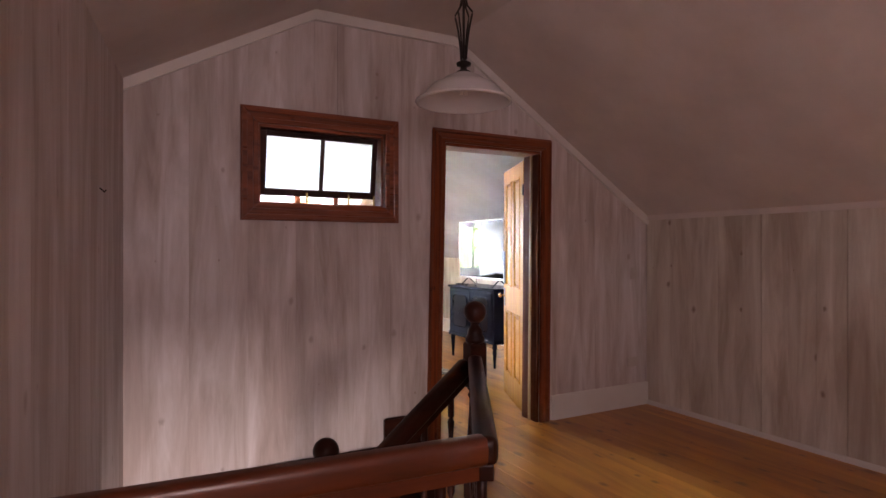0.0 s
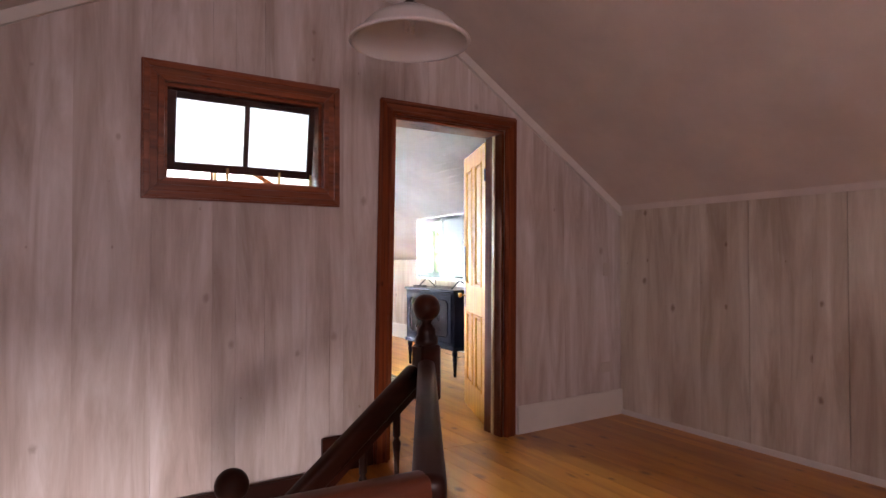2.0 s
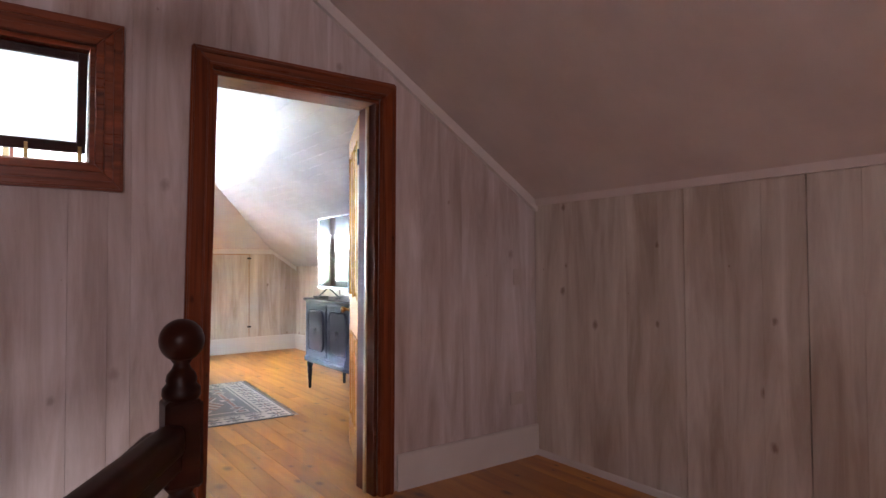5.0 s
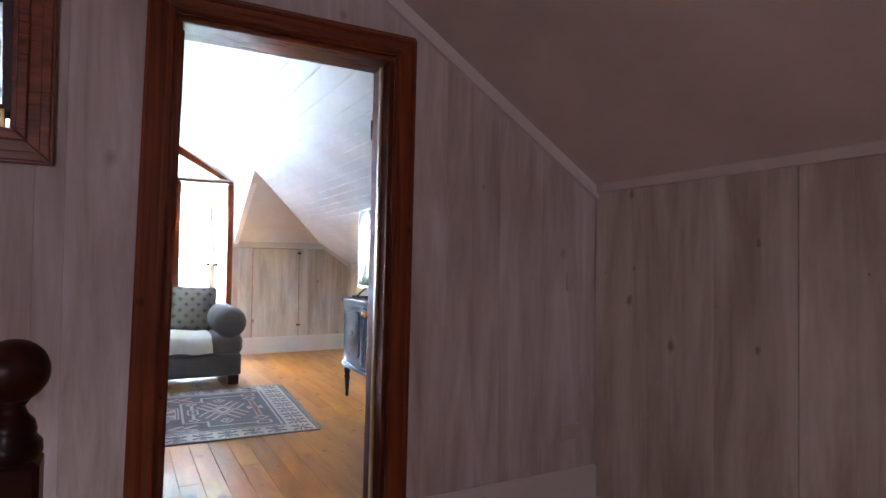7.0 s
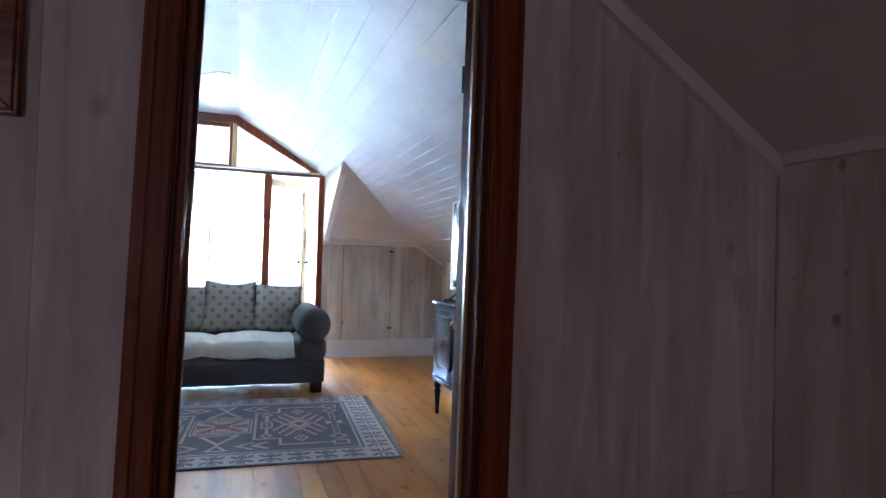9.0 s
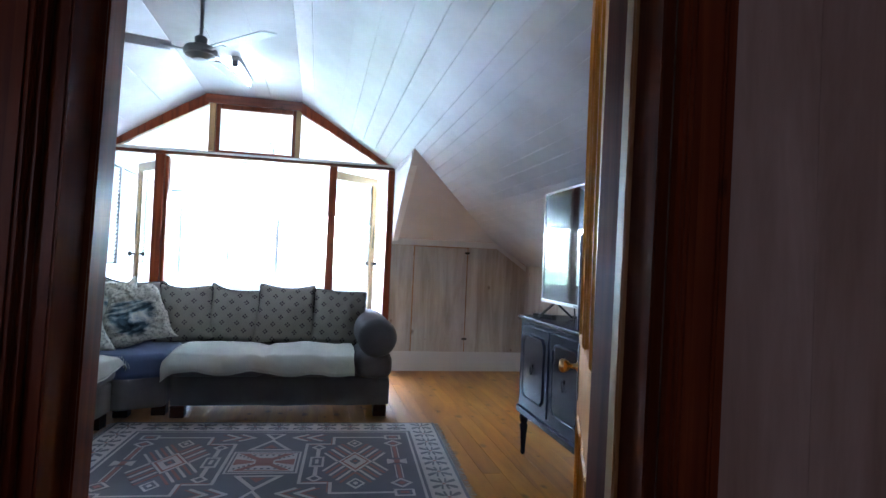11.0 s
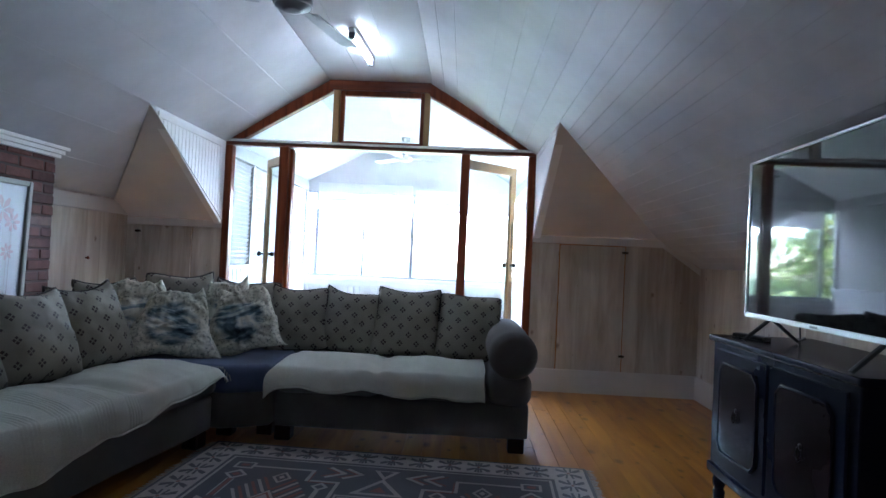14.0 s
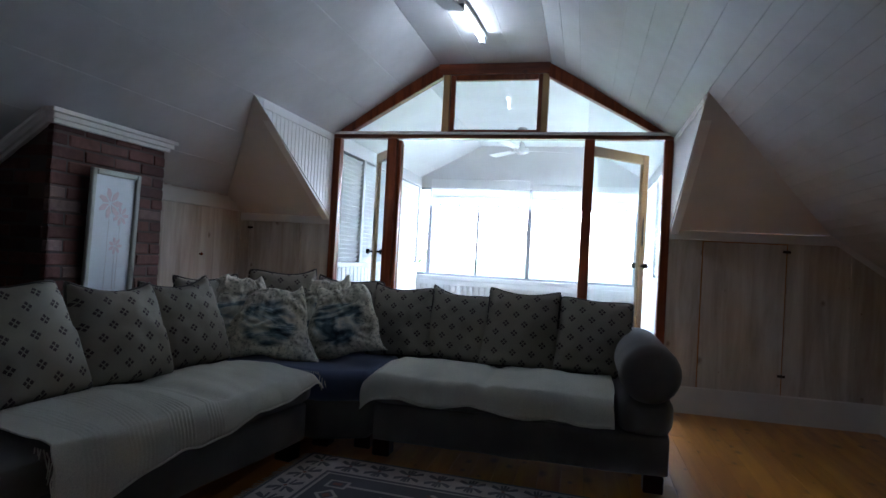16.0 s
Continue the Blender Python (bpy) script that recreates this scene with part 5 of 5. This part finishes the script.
def rect(bm, x0, y0, x1, y1, lift):
    flat(bm, ((x0, y0), (x1, y0), (x1, y1), (x0, y1)), lift)


def stroke(bm, pts, w, lift):
    for p, q in zip(pts, pts[1:]):
        p, q = Vector(p), Vector(q)
        d = (q - p).normalized() * w / 2
        s = Vector((-d.y, d.x))
        flat(bm, [tuple(p - d + s), tuple(p - d - s), tuple(q + d - s), tuple(q + d + s)], lift)


def diamond(bm, x, y, r, k, lift, w=None):
    pts = [(x - r, y), (x, y - r * k), (x + r, y), (x, y + r * k)]
    if w:
        stroke(bm, pts + pts[:1], w, lift)
    else:
        flat(bm, pts, lift)


cream, rust, grey2 = bmesh.new(), bmesh.new(), bmesh.new()


def petals(x, y, rx, ry):
    """Four curled petals round a rust eye, as in a border cell."""
    for dx in (-1, 1):
        for dy in (-1, 1):
            flat(grey2, [(x + dx * 0.10 * rx, y + dy * 0.16 * ry), (x + dx * 0.50 * rx, y + dy * 0.22 * ry), (x + dx * 0.95 * rx, y + dy * 0.48 * ry), (x + dx * 0.88 * rx, y + dy * 0.86 * ry), (x + dx * 0.50 * rx, y + dy * 0.62 * ry)], 0.0024)
            stroke(grey2, [(x + dx * 0.16 * rx, y + dy * 0.34 * ry), (x + dx * 0.24 * rx, y + dy * 0.86 * ry)], 0.012, 0.0026)
    diamond(rust, x, y, 0.14 * rx, ry / rx, 0.0028)


for s in (-1, 1):
    # borders
    rect(cream, s * (RW - 0.02), -RH + 0.025, s * (RW - 0.20), RH - 0.025, 0.0012)
    rect(cream, -RW + 0.20, s * (RH - 0.025), RW - 0.20, s * (RH - 0.215), 0.0012)
    for k in range(9):
        petals(s * (RW - 0.11), -RH + 0.105 + k * (2 * RH - 0.21) / 8, 0.075, 0.082)
    for k in range(11):
        petals(-RW + 0.29 + k * (2 * RW - 0.58) / 10, s * (RH - 0.12), 0.072, 0.078)
        rect(grey2, -RW + 0.372 + (k - 0.5) * (2 * RW - 0.58) / 10 - 0.006, s * (RH - 0.04), -RW + 0.372 + (k - 0.5) * (2 * RW - 0.58) / 10 + 0.006, s * (RH - 0.20), 0.0022)
    stroke(cream, [(s * (RW - 0.225), -RH + 0.245), (s * (RW - 0.225), RH - 0.245)], 0.014, 0.0012)
    stroke(cream, [(-RW + 0.225, s * (RH - 0.245)), (RW - 0.225, s * (RH - 0.245))], 0.010, 0.0012)
    # hatched diamonds
    cx = s * 0.525
    diamond(cream, cx, 0, 0.100, 1.75, 0.0012)
    diamond(rust, cx, 0, 0.084, 1.75, 0.0018)
    diamond(cream, cx, 0, 0.070, 1.75, 0.0024)
    diamond(grey2, cx, 0, 0.034, 1.75, 0.0028)
    diamond(rust, cx, 0, 0.014, 1.75, 0.0034)
    for dx in (-1, 1):
        for dy in (-1, 1):
            for k in range(6):
                p = Vector((cx + dx * 0.100 * (1 - k / 5), dy * 0.175 * k / 5)) + Vector((dx * 0.008, dy * 0.014))
                q = p + Vector((dx * 0.072, dy * 0.135))
                stroke(cream if k % 2 == 0 else rust, [tuple(p), tuple(q)], 0.016, 0.0012)
    for dy in (-1, 1):
        diamond(cream, cx, dy * 0.345, 0.052, 1.5, 0.0012)
        diamond(grey2, cx, dy * 0.345, 0.036, 1.5, 0.0018)
        diamond(cream, cx, dy * 0.345, 0.016, 1.5, 0.0024)
        # chain beside the middle box
        diamond(cream, s * 0.30, dy * 0.265, 0.036, 1.2, 0.0012, 0.014)
        rect(cream, s * 0.288, dy * 0.215, s * 0.312, dy * 0.09, 0.0012)
        # stepped outline
        stroke(cream, [(s * 0.72, dy * 0.475), (s * 0.39, dy * 0.475), (s * 0.39, dy * 0.335), (s * 0.222, dy * 0.335), (s * 0.222, 0)], 0.018, 0.0012)
        stroke(rust, [(s * 0.375, dy * 0.455), (s * 0.375, dy * 0.318), (s * 0.245, dy * 0.318)], 0.007, 0.0014)
        # outer column
        rect(cream, s * 0.725, dy * 0.525, s * 0.835, dy * 0.435, 0.0013)
        rect(grey2, s * 0.74, dy * 0.51, s * 0.82, dy * 0.45, 0.0020)
        rect(rust, s * 0.757, dy * 0.495, s * 0.803, dy * 0.465, 0.0026)
        diamond(cream, s * 0.775, dy * 0.345, 0.052, 1.1, 0.0012, 0.015)
        diamond(rust, s * 0.775, dy * 0.345, 0.024, 1.1, 0.0014)
        rect(rust, s * 0.765, dy * 0.28, s * 0.785, dy * 0.06, 0.0012)
        rect(cream, s * 0.754, dy * 0.28, s * 0.760, dy * 0.06, 0.0012)
        rect(cream, s * 0.790, dy * 0.28, s * 0.796, dy * 0.06, 0.0012)
        # chevrons
        for k in range(2):
            x = 0.125 + 0.095 * k
            stroke(cream, [(s * (x + 0.085), dy * 0.535), (s * x, dy * 0.47), (s * (x + 0.085), dy * 0.405)], 0.020, 0.0012)
            stroke(rust, [(s * (x + 0.112), dy * 0.53), (s * (x + 0.030), dy * 0.47), (s * (x + 0.112), dy * 0.41)], 0.009, 0.0012)
    flat(cream, [(s * 0.715, -0.045), (s * 0.765, -0.016), (s * 0.765, 0.016), (s * 0.715, 0.045)], 0.0012)
    flat(cream, [(s * 0.835, -0.045), (s * 0.785, -0.016), (s * 0.785, 0.016), (s * 0.835, 0.045)], 0.0012)
    rect(rust, s * 0.758, -0.03, s * 0.792, 0.03, 0.0018)
    rect(cream, s * 0.258, -0.085, s * 0.342, 0.085, 0.0012)
    rect(grey2, s * 0.272, -0.065, s * 0.328, 0.065, 0.0018)
    rect(cream, s * 0.290, -0.035, s * 0.310, 0.035, 0.0024)
    # hourglasses
    flat(cream, [(-0.135, s * 0.215), (0.135, s * 0.215), (0, s * 0.43)], 0.0012)
    flat(grey2, [(-0.092, s * 0.235), (0.092, s * 0.235), (0, s * 0.385)], 0.0018)
    flat(rust, [(-0.045, s * 0.25), (0.045, s * 0.25), (0, s * 0.32)], 0.0022)
    flat(cream, [(-0.070, s * 0.55), (0.070, s * 0.55), (0, s * 0.42)], 0.0014)
    flat(grey2, [(-0.040, s * 0.538), (0.040, s * 0.538), (0, s * 0.462)], 0.0020)
# middle box
rect(cream, -0.20, -0.185, 0.20, 0.185, 0.0012)
rect(grey2, -0.188, -0.170, 0.188, 0.170, 0.0017)
rect(cream, -0.178, -0.158, 0.178, 0.158, 0.0021)
for s in (-1, 1):
    flat(rust, [(-0.16, s * 0.145), (0.16, s * 0.145), (0.05, s * 0.03), (-0.05, s * 0.03)], 0.0026)
    flat(cream, [(-0.10, s * 0.135), (0.10, s * 0.135), (0.035, s * 0.065), (-0.035, s * 0.065)], 0.0030)
    for k in range(5):
        diamond(grey2, (k - 2) * 0.036, s * 0.115, 0.012, 1.2, 0.0034)
    flat(rust, [(s * 0.17, -0.05), (s * 0.17, 0.05), (s * 0.06, 0.012), (s * 0.06, -0.012)], 0.0028)
    for k in range(4):
        for dy in (-1, 1):
            rect(grey2, s * (0.075 + 0.024 * k), dy * (0.042 + 0.020 * k), s * (0.087 + 0.024 * k), dy * (0.060 + 0.020 * k), 0.0032)
rect(rust, -0.05, -0.03, 0.05, 0.03, 0.0030)
tagged(part("cream_motif", cream, RUG_CREAM, rug, "cream woven motifs and border"), kind="stuff")
tagged(part("rust_motif", rust, RUG_RUST, rug, "rust woven motifs"), kind="stuff")
tagged(part("grey_motif", grey2, RUG_GREY, rug, "grey woven motifs in the border"), kind="stuff")
bm = bmesh.new()
r6 = random.Random(3)
for s in (-1, 1):
    for k in range(130):
        y = -RH + 0.01 + k * (2 * RH - 0.02) / 130
        q = y + r6.uniform(-0.012, 0.012)
        bar((s * RW, y, 0.004), (s * (RW + r6.uniform(0.025, 0.045)), q, 0.003), 0.004, 0.003, bm=bm)
tagged(part("fringe", bm, RUG_CREAM, rug, "pale knotted fringe"), kind="stuff")

# ---- cabinet and television ----
cab = thing("sideboard", "blue-black lacquered two-door sideboard on turned legs", "sideboard", m=pose(3.69, 6.62, 0, 0, 0, -90))
# local x along the front towards the landing, local y away from the room's middle
CW, CD = 1.02, 0.46
part("top", box(-0.02, -0.02, 0.872, CW + 0.02, CD, 0.90, 0.008, seg=2), CABINET, cab)
part("body", box(0.0, 0.0, 0.30, CW, CD - 0.01, 0.871, 0.004), CABINET, cab)
part("plinth", box(-0.012, -0.012, 0.272, CW + 0.012, CD - 0.01, 0.315, 0.006, seg=2), CABINET, cab)
for i in range(2):
    x0 = 0.045 + i * 0.475
    x1 = x0 + 0.455
    dr = part("door", box(x0, -0.012, 0.345, x1, 0.0, 0.845, 0.003), CABINET, cab)
    c = 0.035
    o = [(x0 + 0.06 + c, 0.40), (x1 - 0.06 - c, 0.40), (x1 - 0.06, 0.40 + c), (x1 - 0.06, 0.79 - c), (x1 - 0.06 - c, 0.79), (x0 + 0.06 + c, 0.79), (x0 + 0.06, 0.79 - c), (x0 + 0.06, 0.40 + c)]
    part("panel", prism([(x, -0.016, z) for x, z in o], (0, 0.005, 0)), CABINET_RED, dr, "dark red-brown door panel")
    part("beading", tube([(x, -0.016, z) for x, z in o], 0.006, 8, loop=True), CABINET, dr, smooth=True)
    hx = (x0 + x1) / 2
    part("escutcheon", lathe([(0.011, 0), (0.010, 0.003), (0.005, 0.005)], 14, m=pose(hx, -0.016, 0.61, 90, 0, 0)), IRON, dr, "small dark metal drop handle", True)
    part("handle", tube([(hx - 0.015, -0.022, 0.605), (hx - 0.018, -0.024, 0.575), (hx, -0.025, 0.56), (hx + 0.018, -0.024, 0.575), (hx + 0.015, -0.022, 0.605)], 0.003, 6), IRON, dr, smooth=True)
leg = [(0.012, 0.0), (0.016, 0.02), (0.014, 0.035), (0.021, 0.14), (0.027, 0.19), (0.018, 0.20), (0.027, 0.215), (0.030, 0.24), (0.022, 0.272)]
for x, y in ((0.035, 0.03), (CW - 0.035, 0.03), (0.035, CD - 0.05), (CW - 0.035, CD - 0.05)):
    part("leg", lathe(leg, 16, m=pose(x, y, 0)), CABINET, cab, smooth=True)

tv = thing("television", "flat television with a thin silver bezel on splayed feet", "television", m=pose(3.80, 6.565, 0, 0, 0, -91.5))
TW, TB, TT = 1.12, 0.995, 1.695
part("screen", box(0.012, 0.002, TB + 0.02, TW - 0.012, 0.012, TT - 0.010), SCREEN, tv, "glossy black screen")
part("back", box(0.004, 0.013, TB + 0.004, TW - 0.004, 0.045, TT - 0.004, 0.006), BLACK, tv)
for q in ((0, TB, 0.012, TT), (TW - 0.012, TB, TW, TT), (0.012, TT - 0.010, TW - 0.012, TT), (0.012, TB, TW - 0.012, TB + 0.020)):
    part("bezel", box(q[0], -0.004, q[1], q[2], 0.014, q[3], 0.002), SILVER, tv)
part("badge", box(TW / 2 - 0.025, -0.005, TB + 0.006, TW / 2 + 0.025, -0.004, TB + 0.014), GREY, tv)
for x in (0.20, TW - 0.20):
    for y in (-0.10, 0.14):
        part("foot", bar((x, 0.02, TB + 0.01), (x + (0.02 if y < 0 else -0.02), y, 0.908), 0.016, 0.012, 0.003), BLACK, tv)
remote = thing("remote_control", "black remote control on the sideboard", "remote control", m=pose(3.80, 6.50, 0.9, 0, 0, 24))
part("body", box(-0.022, -0.085, 0.0005, 0.022, 0.085, 0.018, 0.005, seg=2), BLACK, remote)
for k in range(6):
    part("button", box(-0.006, -0.06 + k * 0.022, 0.018, 0.006, -0.05 + k * 0.022, 0.021, 0.001), GREY, remote)
tagged(mesh_object("power_cable", tube([(3.95, 6.40, 1.05), (3.98, 6.44, 0.92), (4.02, 6.52, 0.906), (4.10, 6.62, 0.906), (4.17, 6.68, 0.85), (4.19, 6.68, 0.4), (4.22, 6.66, 0.08), (4.4, 6.6, 0.008), (4.66, 6.55, 0.008)], 0.004, 6), BLACK, True), "black power cable behind the sideboard", "cable")

# ---- ceiling fixtures ----
def ceiling_fan(m, top, turn, mat, label):
    t = thing("ceiling_fan", label, "ceiling fan", "ceiling fans", m=m)
    part("canopy", lathe([(0.012, top - 0.07), (0.05, top - 0.06), (0.06, top - 0.002)], 18), mat, t, smooth=True)
    part("rod", lathe([(0.011, 0.06), (0.011, top - 0.06)], 10), mat, t, smooth=True)
    part("neck", lathe([(0.032, 0.028), (0.036, 0.035), (0.036, 0.085), (0.028, 0.092)], 18), mat, t, smooth=True)
    part("motor", lathe([(0.03, -0.045), (0.048, -0.042), (0.050, -0.034), (0.088, -0.022), (0.094, -0.008), (0.094, 0.014), (0.086, 0.028), (0.03, 0.034)], 28), mat, t, smooth=True)
    part("ring", tube([(0.090 * math.cos(k * math.pi / 16), 0.090 * math.sin(k * math.pi / 16), -0.020) for k in range(32)], 0.004, 6, loop=True), STEEL, t, smooth=True)
    for k in range(3):
        bl = part("blade", bmesh.new(), mat, t, m=pose(0, 0, 0.0, 0, 0, turn + 120 * k))
        bm = prism([(0.16, -0.048, 0), (0.60, -0.062, 0), (0.62, -0.04, 0), (0.62, 0.04, 0), (0.60, 0.058, 0), (0.16, 0.048, 0)], (0, 0, 0.006))
        part("paddle", bm, mat, bl, m=pose(0, 0, 0.004, 10, 0, 0))
        part("arm", box(0.08, -0.016, -0.002, 0.22, 0.016, 0.004, 0.001), mat, bl)
    return t


FANPAINT = material("pale_grey_fan_enamel", (0.42, 0.44, 0.46), 0.35)[0]
ceiling_fan(pose(1.62, 6.62, 2.40), FLAT - 2.40, 75, FANPAINT, "pale grey three-blade ceiling fan on a short rod")
ceiling_fan(pose(1.66, 11.6, 2.50), 2.78 - 2.50, 15, WHITE, "white three-blade ceiling fan in the sunroom")

fl = thing("tube_light", "lit fluorescent tube on a white ceiling batten", "ceiling light", m=pose(1.60, 8.10, FLAT, 0, 0, -4))
part("batten", box(-0.028, 0, -0.035, 0.028, 0.66, -0.001, 0.006), WHITE, fl)
for y in (0.0, 0.60):
    part("end_cap", box(-0.024, y, -0.085, 0.024, y + 0.035, -0.036, 0.004), GREY, fl)
part("tube", lathe([(0.014, 0.036), (0.014, 0.598)], 14, m=pose(0, 0, -0.062, -90, 0, 0)), TUBE, fl, "glowing white tube", True)

# hatch furniture
for x, z in ((4.012, 0.36), (4.012, 1.33), (-0.665, 1.33)):
    lt = thing("hatch_latch", "small dark metal hinge on the hatch", "hinge", "hatch hinges")
    part("plate", box(x - 0.028, YE - 0.004, z - 0.010, x + 0.028, YE, z + 0.010, 0.001), IRON, lt)
    part("pin", lathe([(0.004, -0.016), (0.004, 0.016)], 8, m=pose(x, YE - 0.006, z)), IRON, lt, smooth=True)
part("hatch_knob", lathe([(0.008, 0), (0.007, 0.012), (0.015, 0.02), (0.012, 0.028)], 12, m=pose(XL, 8.81, 1.06, 0, 90, 0)), TRIM, west, "small wooden knob", True)

# ---- outside ----
GRASS = painted("garden_ground", (0.06, 0.09, 0.035), 0.95, 0.3, 8.0)
tagged(mesh_object("ground", box(-400, -400, -4.1, 400, 800, -4.0), GRASS), "green garden ground below the house", "", kind="structure")
LEAF, _n, _l, _b = material("foliage", (0.07, 0.12, 0.03), 0.6)
_g = _n.new("ShaderNodeNewGeometry")
_l.new(ramp(_n, _l, _g.outputs["Random Per Island"], [(0.0, (0.05, 0.10, 0.02)), (0.6, (0.11, 0.18, 0.04)), (1.0, (0.20, 0.25, 0.08))]), _b.inputs["Base Color"])
BARK = painted("bark", (0.09, 0.065, 0.045), 0.9, 0.3, 30.0, 0.8)
for k, (x, y, h, r) in enumerate(((-4.6, 20, 8.2, 2.0), (-6.6, 22, 7.6, 2.3), (11.0, 23, 8.0, 2.8), (-10.5, 26, 9.0, 3.2), (15, 27, 9.0, 3.2))):
    tree = thing("tree", "leafy green garden tree", "tree", "garden trees", m=pose(x, y, -4))
    r7 = random.Random(k + 40)
    bm = tube([(0, 0, 0), (0.1, 0.05, h * 0.3), (-0.05, 0.1, h * 0.55), (0.05, 0, h * 0.85)], [0.20, 0.16, 0.11, 0.03], 10)
    tips = []
    for i in range(9):
        an, z0 = i * 2.4 + k, h * (0.32 + 0.05 * i)
        tip = Vector((math.cos(an) * r * 0.75, math.sin(an) * r * 0.75, z0 + r * 0.55))
        tube([(0, 0, z0), tuple(tip * 0.5 + Vector((0, 0, z0 * 0.5 - 0.1))), tuple(tip)], [0.07, 0.05, 0.015], 6, bm)
        tips.append(tip)
    part("trunk", bm, BARK, tree, smooth=True)
    verts, faces = [], []
    for i in range(2600):
        c = r7.choice(tips)
        p = c + Vector((r7.gauss(0, 0.36), r7.gauss(0, 0.36), r7.gauss(0, 0.30))) * r
        q = Euler((r7.uniform(0, 6), r7.uniform(0, 6), r7.uniform(0, 6))).to_matrix()
        s = r7.uniform(0.07, 0.16)
        b0 = len(verts)
        verts += [tuple(p + q @ Vector(v) * s) for v in ((-1, 0, 0), (0, -0.5, 0.1), (1, 0, 0), (0, 0.5, 0.1))]
        faces.append((b0, b0 + 1, b0 + 2, b0 + 3))
    data = bpy.data.meshes.new("crown")
    data.from_pydata(verts, [], faces)
    data.materials.append(LEAF)
    cr = new("crown", data)
    cr.parent = tree


# ---- boards of floor and walls ----
rnd = random.Random(11)
BOARD = 0.118
x = XL
while x < XR - 0.01:
    a, b = x + 0.0008, min(x + BOARD, XR) - 0.0008
    x += BOARD
    runs = []
    cut = [YP - 0.0] + sorted(rnd.uniform(4.6, 8.8) for _ in range(2)) + [YE]
    for y0, y1 in zip(cut, cut[1:]):
        runs.append(((y0, y0), (y1 - 0.002, y1 - 0.002)))
    if b < XK + 0.1 and a > -0.6:
        if a < WELL_X:
            runs.append(((-1.9, -1.9), (well_front(a), well_front(min(b, WELL_X)))))
        if b > WELL_X:
            mid = rnd.uniform(0.2, 2.6)
            runs += [((-1.9, -1.9), (mid, mid)), ((mid + 0.002, mid + 0.002), (YP - 0.002, YP - 0.002))]
    for (ya, yb), (yc, yd) in runs:
        part("floorboard", prism([(a, ya, 0), (b, yb, 0), (b, yd, 0), (a, yc, 0)], (0, 0, -0.02)), PINE, floor)

# planks of the partition, landing side
for a, b in cells(0.03, XK, 0.22, 0.34, (WIN[0] - 0.05, WIN[1] + 0.05, DOOR[0] - 0.05, DOOR[1] + 0.05, 1.1, 2.12)):
    a2, b2 = a + 0.0005, b - 0.0005
    spans = [(-2.6 if b < 1.7 else 0.0, None)]
    mid = (a + b) / 2
    if WIN[0] - 0.05 < mid < WIN[1] + 0.05:
        spans = [(-2.6, WIN[2] - 0.05), (WIN[3] + 0.05, None)]
    if DOOR[0] - 0.05 < mid < DOOR[1] + 0.05:
        spans = [(DOOR[2] + 0.05, None)]
    for lo, hi in spans:
        za, zb = (hi, hi) if hi else (z_landing(a2) - 0.003, z_landing(b2) - 0.003)
        part("plank", prism([(a2, YP, lo), (b2, YP, lo), (b2, YP, zb), (a2, YP, za)], (0, 0.014, 0)), WASH, partition)

# planks of the low wall, in cupboard-wide panels
joints = [-1.9, -0.9, -0.3, 0.32, 0.90, 1.50, 2.116, 2.692, YP - 0.001]
for y0, y1 in zip(joints, joints[1:]):
    n = 3
    for i in range(n):
        a, b = y0 + (y1 - y0) * i / n, y0 + (y1 - y0) * (i + 1) / n
        a += 0.003 if i == 0 else 0.0006
        b -= 0.003 if i == n - 1 else 0.0006
        part("plank", box(XK, a, 0.0, XK + 0.014, b, 1.605), WASH_FLOORSIDE, low_wall)

# planks of the side wall
L = (LW1 - LW0).length
for a, b in cells(0.0, L, 0.18, 0.27):
    p, q = LW0 + lw_dir * (a + 0.001), LW0 + lw_dir * (b - 0.001)
    part("plank", prism([(p.x, p.y, -2.6), (q.x, q.y, -2.6), (q.x, q.y, z_landing(q.x) + 0.01), (p.x, p.y, z_landing(p.x) + 0.01)], lw_out * 0.014), WASH, side_wall)
